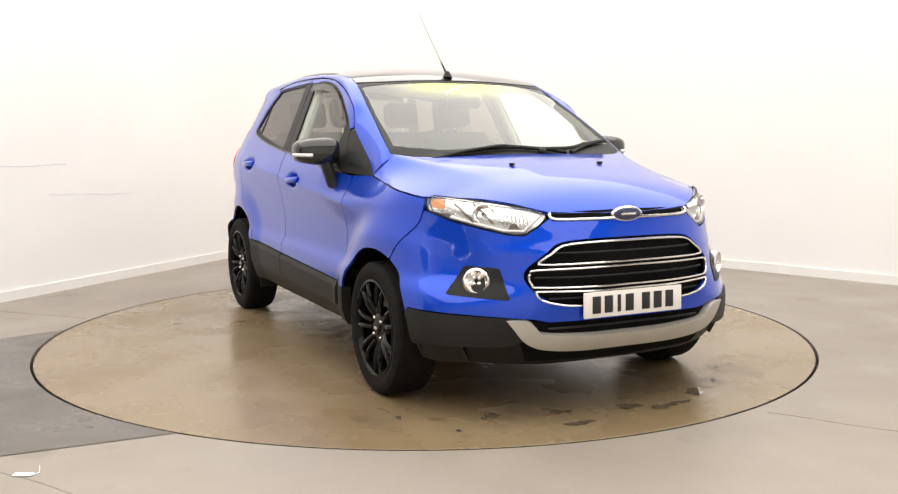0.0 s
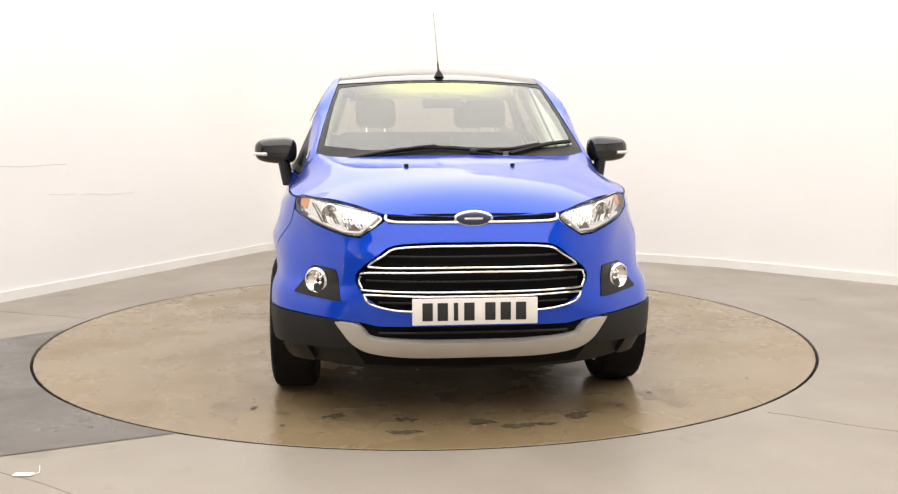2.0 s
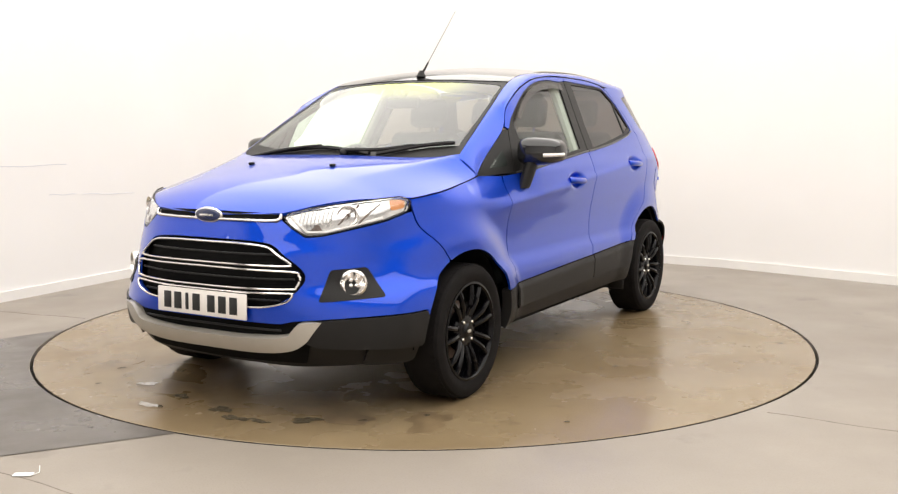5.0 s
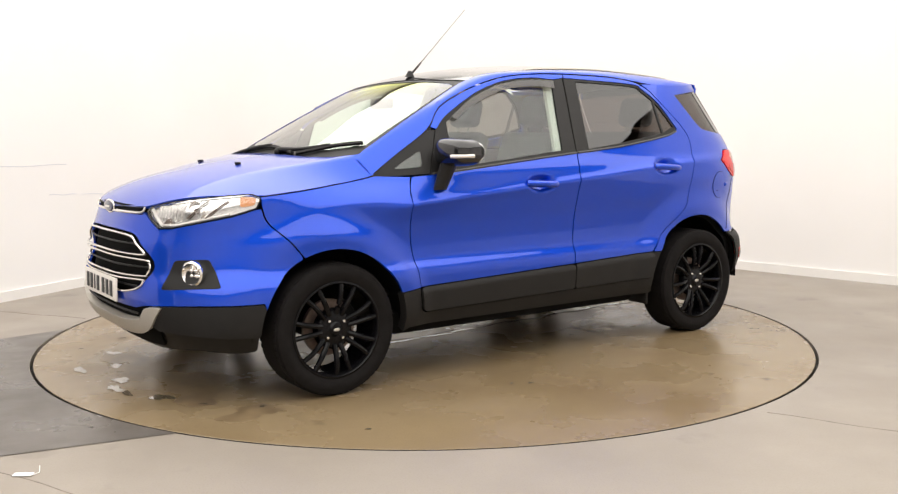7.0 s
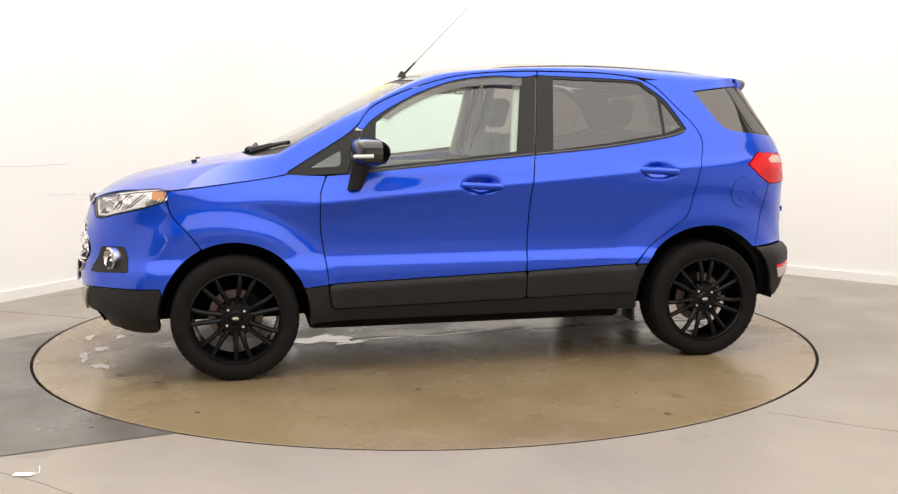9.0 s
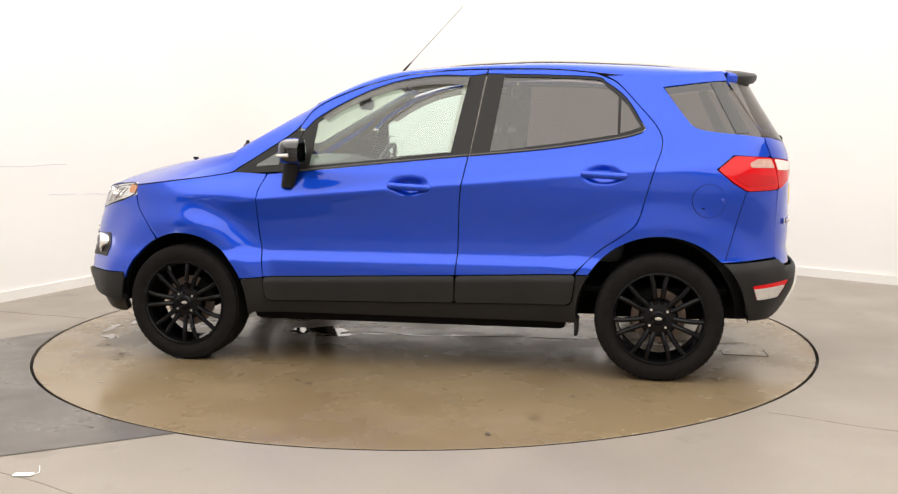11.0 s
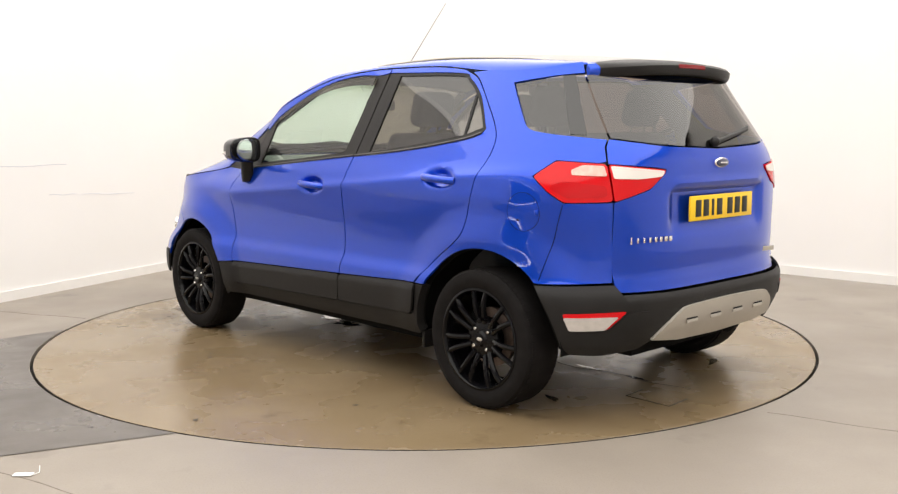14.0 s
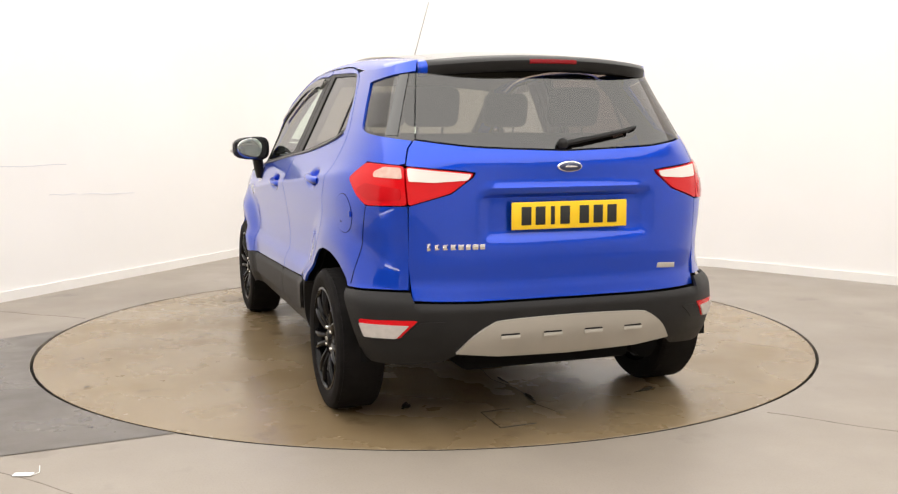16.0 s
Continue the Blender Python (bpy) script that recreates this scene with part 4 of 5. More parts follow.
def plate(parent, x, z, e, mat, lean=0.0):
    """A number plate; its marking is plain bars."""
    m = Matrix.Translation((x, 0, z)) @ Matrix.Rotation(lean, 4, "Y")
    p = part("number_plate", box(0, 0, 0, 0.010, 0.52, 0.111, 0.004, m=m), mat, parent, "yellow number plate with dark bars" if e < 0 else "white number plate with dark bars")
    for k, y in enumerate((-0.197, -0.135, -0.080, -0.025, 0.062, 0.126, 0.190)):
        part("plate_bar", box(e * 0.006, -y * e * -1, 0, 0.003, 0.018 if k == 2 else 0.043, 0.074, 0.001, m=m), INK, p)


def nose():
    # upper bumper skin with openings left for grille and lamps
    def half(q):
        return [(y, z) for y, z in q]
    right_edge = side(arch(AX, 0.372, 0.385, 20, 64, 14) + flow([(1.430, 0.661), (1.485, 0.731), (1.560, 0.811), (1.582, 0.878)], 4))
    lamp_low = side([(1.60, 0.875), (1.70, 0.842)]) + end([(0.62, 0.812), (0.53, 0.787), (0.47, 0.783), (0.41, 0.822), (0.362, 0.858)], 1)
    slot = end([(0.352, 0.845), (0.0, 0.845)], 1)
    gr_top = end(flow([(0.0, 0.772), (0.2, 0.770), (0.335, 0.757), (0.40, 0.715), (0.475, 0.655), (0.492, 0.618), (0.482, 0.585), (0.45, 0.545), (0.38, 0.505), (0.28, 0.487), (0.0, 0.483)], 3), 1)
    low = end([(0.0, 0.425), (0.40, 0.425), (0.47, 0.44), (0.60, 0.45)], 1) + side([(1.85, 0.455), (1.62, 0.462)])
    line = lamp_low + slot + gr_top + low + right_edge
    for sgn in (1, -1):
        fog_hole(sgn, panel("front_bumper", line, PAINT, CAR, sgn, h=0.02))
        headlamp(sgn)
    # slim upper grille bar
    slot_line = [(0.352, 0.884), (0.0, 0.888), (-0.352, 0.884), (-0.352, 0.848), (0.0, 0.848), (0.352, 0.848)]
    bar = panel("upper_grille", end(slot_line, 1), SHELL, CAR, off=-0.004, h=0.03, label="slim black upper grille with chrome line")
    loop = [skin(at_y(y, z, 1), z, 0.006) for y, z in flow([(0.36, 0.880), (0.345, 0.856), (0.2, 0.853), (0, 0.853), (-0.2, 0.853), (-0.345, 0.856), (-0.36, 0.880)], 5)]
    part("chrome_strip", tube(loop, 0.0065, n=8), CHROME, bar)
    loop = [skin(at_y(y, 0.877, 1), 0.877, 0.004) for y in [0.34 - 0.68 * k / 20 for k in range(21)]]
    part("chrome_strip", tube(loop, 0.0018, n=6), TRIM, bar)
    badge(bar, nose_x(0.868) + 0.012, 0.868, 1, 0.082)
    grille()
    lower_bumper()


def grille():
    mesh = flow([(0.0, 0.768), (0.2, 0.766), (0.335, 0.752), (0.40, 0.712), (0.472, 0.655), (0.488, 0.618), (0.478, 0.585), (0.447, 0.549), (0.38, 0.509), (0.28, 0.491), (0.0, 0.487)], 3)
    full = mesh + [(-y, z) for y, z in mesh[::-1]][1:-1]
    g = panel("grille", end(full, 1), SHELL, CAR, off=-0.038, h=0.04, thick=0, label="black trapezoid grille with chrome-edged bars")

    def hoop(pts, r=0.0052):
        p = flow(pts, 4)
        p = p + [(-y, z) for y, z in p[::-1]][1:]
        p = p[:-1] if p[0] == p[-1] else p
        part("chrome_frame", tube([skin(at_y(y, z, 1), z, 0.004) for y, z in p], r, n=8, closed=True), CHROME, g)
    hoop([(0.0, 0.757), (0.18, 0.756), (0.32, 0.746), (0.375, 0.715), (0.43, 0.678), (0.41, 0.668), (0.2, 0.670), (0.0, 0.671)])
    hoop([(0.0, 0.653), (0.2, 0.651), (0.44, 0.645), (0.468, 0.628), (0.474, 0.610), (0.462, 0.580), (0.44, 0.573), (0.2, 0.570), (0.0, 0.570)])
    hoop([(0.0, 0.552), (0.2, 0.552), (0.43, 0.556), (0.452, 0.548), (0.43, 0.520), (0.35, 0.498), (0.25, 0.490), (0.0, 0.488)])
    for z, w in ((0.713, 0.36), (0.611, 0.45), (0.522, 0.40)):
        part("grille_slat", tube([skin(at_y(w - 2 * w * k / 16, z, 1), z, -0.012) for k in range(17)], 0.0045, n=6), TRIM, g)
    plate(CAR, 2.094, 0.490, 1, PLATE_WHITE, -0.03)


def fog_hole(sgn, parent):
    line = end([(0.553, 0.520), (0.572, 0.650)], 1) + side([(1.798, 0.656), (1.778, 0.534)])
    f = panel("fog_surround", rounded(line, 0.012), TRIM, parent, sgn, off=0.004, h=0.025, thick=0.006, label="black fog lamp surround")
    c = skin(at_y(0.645, 0.595, 1), 0.595, 0.012)
    n = Vector((0.83, 0.55, 0.0)).normalized()
    rot = Vector((0, 1, 0)).rotation_difference(Vector((n.x, n.y * sgn, 0))).to_matrix().to_4x4()
    m = Matrix.Translation((c.x, c.y * sgn, c.z)) @ rot
    bm = spun([(0.047, -0.05), (0.057, 0.0), (0.057, 0.014), (0.049, 0.020), (0.043, 0.010)], 28)
    bmesh.ops.transform(bm, matrix=m, verts=bm.verts[:])
    part("fog_ring", bm, CHROME, parent, "chrome fog lamp ring")
    bm = spun([(0.0, -0.012), (0.02, -0.010), (0.036, 0.0), (0.044, 0.012)], 24)
    for a in range(4):
        bmesh.ops.create_uvsphere(bm, u_segments=10, v_segments=6, radius=0.011, matrix=Matrix.Translation((0.017 * math.cos(a * 1.57 + 0.8), -0.004, 0.017 * math.sin(a * 1.57 + 0.8))))
    bmesh.ops.transform(bm, matrix=m, verts=bm.verts[:])
    part("fog_lamp", bm, LAMP_INNER, parent, "round fog lamp")


def headlamp(sgn):
    line = side([(1.578, 0.925), (1.60, 0.882), (1.70, 0.849)]) + end([(0.62, 0.819), (0.53, 0.793), (0.47, 0.789), (0.412, 0.826), (0.372, 0.862), (0.39, 0.885), (0.47, 0.905), (0.56, 0.920)], 1) + side([(1.70, 0.938), (1.61, 0.945)])
    o = rounded(line, 0.012)
    body = panel("headlamp", o, LAMP_INNER, CAR, sgn, off=-0.022, h=0.02, thick=0, label="clear swept-back headlamp with chrome inside")
    panel("lens", o, LAMP_GLASS, body, sgn, off=-0.001, h=0.03, thick=0)
    edge = [Vector((*p, 0)) for p in o]
    ring = [skin(p.x, p.y, -0.006) for p in edge]
    bm = tube([(q.x, q.y * sgn, q.z) for q in ring], 0.0038, n=6, closed=True)
    part("lens_seal", bm, TRIM, body)
    # main bowl with its bulb cap, a fluted inner reflector and a dark insert
    q = skin(at_y(0.60, 0.872, 1), 0.872, -0.016)
    n = Vector((0.9, 0.42 * sgn, 0)).normalized()
    m = Matrix.Translation((q.x, q.y * sgn, q.z)) @ Vector((0, 1, 0)).rotation_difference(n).to_matrix().to_4x4()
    bm = spun([(0.010, -0.022), (0.020, -0.020), (0.034, -0.010), (0.044, 0.008), (0.047, 0.006)], 20)
    bmesh.ops.transform(bm, matrix=m, verts=bm.verts[:])
    part("reflector", bm, LAMP_INNER, body, smooth=False)
    bm = spun([(0.0, 0.016), (0.007, 0.014), (0.010, 0.008), (0.010, -0.022)], 16)
    bmesh.ops.transform(bm, matrix=m, verts=bm.verts[:])
    part("bulb_cap", bm, STEEL, body)
    for k in range(9):
        y = 0.545 - 0.014 * k
        hi, lo = 0.897 - 0.10 * (0.545 - y), 0.822 + 0.10 * max(0.0, 0.46 - y)
        rib = [skin(at_y(y, lo + (hi - lo) * j / 4, 1), lo + (hi - lo) * j / 4, -0.019) for j in range(5)]
        part("reflector_flute", tube([(v.x, v.y * sgn, v.z) for v in rib], 0.0065, n=6), LAMP_INNER, body)
    dark = end([(0.53, 0.805), (0.475, 0.806), (0.505, 0.840)], 1)
    panel("dark_insert", rounded(dark, 0.008), STEEL, body, sgn, off=-0.010, h=0.02, thick=0.006, label="grey insert at the foot of the reflector")
    for y0 in (0.575, 0.635):
        rib = [skin(at_y(y0 + 0.012 * j, 0.835 + 0.02 * j, 1), 0.835 + 0.02 * j, -0.012) for j in range(5)]
        part("reflector_edge", tube([(v.x, v.y * sgn, v.z) for v in rib], 0.004, n=6), STEEL, body)
    am = side([(1.60, 0.93), (1.61, 0.895), (1.67, 0.885), (1.665, 0.932)])
    panel("indicator", rounded(am, 0.012), AMBER, body, sgn, off=-0.018, h=0.03, thick=0.004, label="amber side indicator")
    sill = [skin(at_y(y, z, 1), z, -0.014) for y, z in ((0.395, 0.870), (0.47, 0.803), (0.54, 0.804), (0.62, 0.828), (0.70, 0.856))]
    part("chrome_brow", tube([(q.x, q.y * sgn, q.z) for q in sill], 0.008, n=6), LAMP_WHITE, body)


def lower_bumper():
    """Dark lower bumper, silver skid plate and chin."""
    for sgn in (1, -1):
        line = end([(0.565, 0.444)], 1) + side([(1.85, 0.45), (1.622, 0.457)]) + side(arch(AX, 0.372, 0.385, 20, 3, 4)) + side([(1.642, 0.305), (1.84, 0.312)]) + end([(0.54, 0.325), (0.50, 0.345), (0.53, 0.40)], 1)
        panel("bumper_corner", line, CLADDING, CAR, sgn, off=0.008, h=0.025, label="dark grey plastic lower front bumper corner")
    dark = [(0.54, 0.44), (0.40, 0.422), (0.0, 0.42), (-0.40, 0.422), (-0.54, 0.44), (-0.52, 0.35), (-0.46, 0.24), (0.0, 0.225), (0.46, 0.24), (0.52, 0.35)]
    d = panel("lower_grille", end(dark, 1), SHELL, CAR, off=-0.02, h=0.03, label="black lower grille opening")
    for z in (0.395,):
        part("grille_slat", tube([skin(at_y(0.40 - 0.8 * k / 12, z, 1), z, -0.008) for k in range(13)], 0.005, n=6), TRIM, d)
    skid = flow([(0.572, 0.438), (0.49, 0.432), (0.45, 0.395), (0.41, 0.368), (0.2, 0.352), (0.0, 0.350)], 4)
    under = flow([(0.0, 0.283), (0.25, 0.285), (0.42, 0.305), (0.50, 0.345), (0.545, 0.40)], 4)
    # run the lower edge back from the far side
    ring = skid + [(-y, z) for y, z in skid[::-1]][1:] + [(-y, z) for y, z in sorted(under, key=lambda p: -p[0])] + under[1:]
    panel("front_skid_plate", end(ring, 1), SILVER, CAR, off=0.018, h=0.02, thick=0.04, label="satin silver front skid plate")
    chin = [(0.70, 0.33), (0.55, 0.345), (0.42, 0.32), (0.0, 0.30), (-0.42, 0.32), (-0.55, 0.345), (-0.70, 0.33), (-0.70, 0.235), (-0.40, 0.215), (0.0, 0.21), (0.40, 0.215), (0.70, 0.235)]
    panel("chin", end(chin, 1), TRIM, CAR, off=-0.035, h=0.03, thick=0.06, label="black plastic chin under the front bumper")


def deflector_lip(sgn):
    """Rubber air deflector ahead of the front wheel."""
    line = [(1.648, 0.315), (1.645, 0.235), (1.70, 0.228), (1.84, 0.235), (1.85, 0.32)]
    panel("air_deflector", rounded(side(line), 0.015), TRIM, CAR, sgn, off=-0.014, h=0.03, thick=0.03)


def rear_bumper():
    up = [(0.655, 0.588), (0.64, 0.548), (0.40, 0.545), (0.0, 0.545)]
    for sgn in (1, -1):
        line = side([(-1.575, 0.578)]) + end(up, -1) + end([(0.0, 0.34), (0.47, 0.335), (0.52, 0.30)], -1) + side([(-1.78, 0.285), (-1.69, 0.29), (-1.672, 0.33)]) + side(arch(-AX, 0.41, 0.41, 170, 137, 7))
        b = panel("rear_bumper", line, CLADDING, CAR, sgn, h=0.012, place=bumper_ledge, label="dark grey plastic rear bumper half")
        refl = side([(-1.695, 0.472), (-1.715, 0.402)]) + end([(0.69, 0.405), (0.63, 0.482)], -1)
        r = panel("rear_reflector", rounded(refl, 0.01), RED, b, sgn, off=0.022, h=0.03, thick=0.012, label="red reflector with white lens")
        lens = side([(-1.698, 0.456), (-1.715, 0.401)]) + end([(0.700, 0.404), (0.660, 0.460)], -1)
        panel("reverse_lens", rounded(lens, 0.006), LENS_GREY, r, sgn, off=0.026, h=0.03, thick=0.006)
        notch = end([(0.62, 0.475), (0.68, 0.41), (0.60, 0.415), (0.53, 0.478)], -1)
        panel("bumper_notch", rounded(notch, 0.01), CLADDING, b, sgn, off=0.022, h=0.03, thick=0.008)
    t = flow([(0.475, 0.340), (0.42, 0.41), (0.35, 0.462), (0.30, 0.476), (0.15, 0.482), (0.0, 0.484)], 3)
    low = [(-0.475, 0.340), (-0.30, 0.318), (0.0, 0.31), (0.30, 0.318)]
    ring = t + [(-y, z) for y, z in t[::-1]][1:] + low[1:]
    k = panel("rear_skid_plate", end(ring, -1), SILVER, CAR, off=0.032, h=0.03, thick=0.04, label="satin silver rear skid plate")
    for y in (0.27, 0.09, -0.09, -0.27):
        c = skin(at_y(y, 0.418, -1), 0.418, 0.0325)
        # thin dark strip stands in for the shaded upper edge of a shallow slot
        part("skid_slot_shade", box(c.x, c.y, c.z, 0.004, 0.08, 0.006, 0.001), CLADDING, k)
        part("skid_step", box(c.x, c.y, c.z - 0.012, 0.006, 0.085, 0.016, 0.003), SILVER, k)
    under = [(0.50, 0.345), (0.0, 0.335), (-0.50, 0.345), (-0.48, 0.312), (0.0, 0.302), (0.48, 0.312)]
    panel("rear_chin", end(under, -1), SHELL, CAR, off=-0.03, h=0.04, thick=0.05)


def sill(sgn):
    line = [(0.905, 0.447), (0.802, 0.454), (0.792, 0.345), (0.765, 0.328), (-0.22, 0.345), (-0.82, 0.357), (-0.84, 0.38), (-0.856, 0.508)] + arch(-AX, 0.41, 0.41, 30.5, 0, 6) + [(-0.862, 0.275), (-0.85, 0.265), (0.86, 0.265)] + arch(AX, 0.372, 0.385, 188, 159, 5)
    panel("sill", side(line), CLADDING, CAR, sgn, off=0.0, h=0.03, thick=0.05, label="dark grey plastic sill cladding")


def mud_flap(sgn):
    """Short rubber lip ahead of the rear wheel."""
    part("mud_flap", box(-0.855, 0.77 * sgn, 0.235, 0.018, 0.15, 0.085, 0.006), TRIM, CAR)


def wheel_housing(cx, sgn, r):
    bm = spun([(r, 0.42), (r, 0.825)], 34, start=radians(-2), arc=radians(184))
    cap = [bm.verts.new((r * math.cos(a), 0.42, r * math.sin(a))) for a in [radians(5 + 170 * k / 24) for k in range(25)]]
    bm.faces.new(cap + [bm.verts.new((-0.30, 0.42, -0.08)), bm.verts.new((0.30, 0.42, -0.08))])
    bmesh.ops.transform(bm, matrix=Matrix.Translation((cx, 0, 0.30)) @ Matrix.Diagonal((1, sgn, 1, 1)), verts=bm.verts[:])
    part("wheel_housing", bm, SHELL, CAR)


def wheel(cx, sgn):
    """Tyre, fourteen-spoke black alloy, brake disc and bolts."""
    hub = new("wheel")
    hub.parent = CAR
    tagged(hub, "black multi-spoke alloy wheel with low-profile tyre")
    hub.matrix_basis = pose(cx, 0.785 * sgn, TYRE_R - 0.014, 0, 0, 0 if sgn > 0 else 180)
    R, r = TYRE_R, 0.226
    prof = [(r, -0.09), (r + 0.012, -0.098), (r + 0.035, -0.104), (R - 0.035, -0.106), (R - 0.012, -0.096), (R - 0.002, -0.075), (R, -0.045), (R, 0.045), (R - 0.002, 0.075), (R - 0.012, 0.096), (R - 0.035, 0.106), (r + 0.035, 0.104), (r + 0.012, 0.098), (r, 0.09)]
    tyre = part("tyre", spun(prof, 72), RUBBER, hub, "worn black tyre")
    bm = bmesh.new()
    for row, y in enumerate((-0.066, -0.022, 0.022, 0.066)):
        for i in range(60):
            a = 2 * math.pi * (i + 0.5 * (row % 2)) / 60
            box(R - 0.0042, y, 0, 0.006, 0.034, 0.025, 0, bm, Matrix.Rotation(-a, 4, "Y"))
    tagged(part("tread", bm, RUBBER, tyre, smooth=False), kind="stuff")
    barrel = spun([(r + 0.004, 0.088), (r + 0.006, 0.098), (r - 0.004, 0.100), (r - 0.012, 0.090), (r - 0.016, 0.06), (r - 0.02, -0.08), (r + 0.0, -0.095)], 64)
    rim = part("rim", barrel, RIM, hub, "gloss black wheel rim")
    for k in range(7):
        for d in (-1, 1):
            a = 2 * math.pi * k / 7 + math.pi / 2 + (0.30 if cx > 0 else 0.0)
            pts = []
            for t in [j / 9 for j in range(10)]:
                rad = 0.075 + (r - 0.008 - 0.075) * t
                b = a + d * (0.20 - 0.025 * math.sin(math.pi * t) - 0.022 * t)
                pts.append((rad * math.cos(b), 0.066 + 0.014 * math.sin(math.pi * t * 0.9) + 0.012 * t, rad * math.sin(b)))
            part("spoke", tube(pts, 0.0138, n=8, taper=0.9), RIM, rim)
    part("hub_centre", spun([(0.0, 0.088), (0.026, 0.086), (0.030, 0.080), (0.036, 0.075), (0.070, 0.073), (0.088, 0.068), (0.096, 0.058), (0.098, 0.03)], 32), RIM, rim)
    bm = bmesh.new()
    bmesh.ops.create_uvsphere(bm, u_segments=16, v_segments=8, radius=1, matrix=Matrix.Translation((0, 0.088, 0)) @ Matrix.Diagonal((0.017, 0.004, 0.008, 1)))
    part("hub_badge", bm, SILVER, rim)
    for k in range(4):
        a = math.pi / 4 + k * math.pi / 2 + 0.1
        bm = spun([(0.0, 0.012), (0.006, 0.012), (0.0085, 0.008), (0.0085, 0.0)], 10)
        bmesh.ops.transform(bm, matrix=Matrix.Translation((0.056 * math.cos(a), 0.071, 0.056 * math.sin(a))), verts=bm.verts[:])
        part("wheel_bolt", bm, CHROME, rim)
    part("brake_disc", spun([(0.0, 0.03), (0.06, 0.03), (0.062, 0.012), (0.135, 0.012), (0.135, -0.01), (0.0, -0.01)], 40), STEEL, hub)
    bm = spun([(0.09, 0.03), (0.145, 0.03), (0.15, 0.02), (0.15, -0.03), (0.09, -0.03)], 10, start=radians(20 if cx < 0 else 120), arc=radians(60))
    part("brake_caliper", bm, SHELL, hub)
    return hub


def door_mirror(sgn):
    """Black door mirror on a curved foot, with an indicator strip."""
    def sph(cx, cy, cz, sx, sy, sz, pw=0.75):
        bm = bmesh.new()
        bmesh.ops.create_uvsphere(bm, u_segments=28, v_segments=16, radius=1)
        for v in bm.verts:
            c = [math.copysign(abs(t) ** pw, t) for t in v.co]
            n = 1.0
            v.co = Vector((c[0] * sx * n, c[1] * sy * n, c[2] * sz * n))
            # flat glass face, outboard end lower and rounder
            if v.co.x < -0.025:
                v.co.x = -0.025 + (v.co.x + 0.025) * 0.12
            k = (v.co.y / sy + 1) / 2
            v.co.z *= 1 - 0.22 * k
            v.co.x -= 0.045 * k
        bmesh.ops.transform(bm, matrix=Matrix.Translation((cx, cy, cz)), verts=bm.verts[:])
        bmesh.ops.transform(bm, matrix=Matrix.Diagonal((1, sgn, 1, 1)), verts=bm.verts[:])
        bmesh.ops.recalc_face_normals(bm, faces=bm.faces[:])
        return bm
    head = part("door_mirror", sph(0.608, 0.925, 1.122, 0.088, 0.116, 0.079, 0.62), BLACK_GLOSS, CAR, "gloss black door mirror with clear indicator strip")
    rows = []
    for t in [k / 8 for k in range(9)]:
        c = Vector((0.615 + 0.045 * t, 0.885 - 0.03 * t, 1.085 - 0.15 * t))
        w, d = 0.052 - 0.016 * t, 0.034 - 0.004 * t
        rows.append([(c.x + w * math.cos(a), (c.y + d * math.sin(a)) * sgn, c.z) for a in [2 * math.pi * j / 12 for j in range(12)]])
    bm = loft(rows, close=True)
    bm.faces.new(bm.verts[-12:])
    bmesh.ops.recalc_face_normals(bm, faces=bm.faces[:])
    part("mirror_foot", bm, TRIM, head, "matt black mirror foot")
    pts = [(0.668 - 0.085 * t * t, (0.925 + 0.112 * math.sin(1.45 * t)) * sgn, 1.102 + 0.004 * t) for t in [0.25 + 0.75 * k / 10 for k in range(11)]]
    part("indicator_strip", tube(pts, 0.015, n=8, flat=0.7), LAMP_WHITE, head)
    bm = bmesh.new()
    bmesh.ops.create_uvsphere(bm, u_segments=24, v_segments=10, radius=1, matrix=Matrix.Translation((0.538, 0.93 * sgn, 1.122)) @ Matrix.Rotation(0.42 * sgn, 4, "Z") @ Matrix.Diagonal((0.005, 0.097, 0.061, 1)))
    part("mirror_glass", bm, MIRROR, head)


def wipers():
    for arm, blade in (([(1.165, -0.52), (1.150, -0.36), (1.128, -0.08)], [(1.128, -0.44), (1.130, -0.255), (1.126, -0.07), (1.145, 0.077), (1.166, 0.25)]),
                       ([(1.175, 0.10), (1.14, 0.28), (1.055, 0.45)], [(1.160, 0.285), (1.052, 0.453), (0.972, 0.63)])):
        bm = tube([top(x, y, 0.024) for x, y in flow(arm, 6)], 0.012, taper=0.6)
        bmesh.ops.create_uvsphere(bm, u_segments=12, v_segments=8, radius=0.022, matrix=Matrix.Translation(top(*arm[0], 0.012)))
        w = part("wiper", bm, TRIM, CAR, "black windscreen wiper")
        part("wiper_blade", tube([top(x, y, 0.013) for x, y in flow(blade, 8)], 0.0115, n=6), TRIM, w)


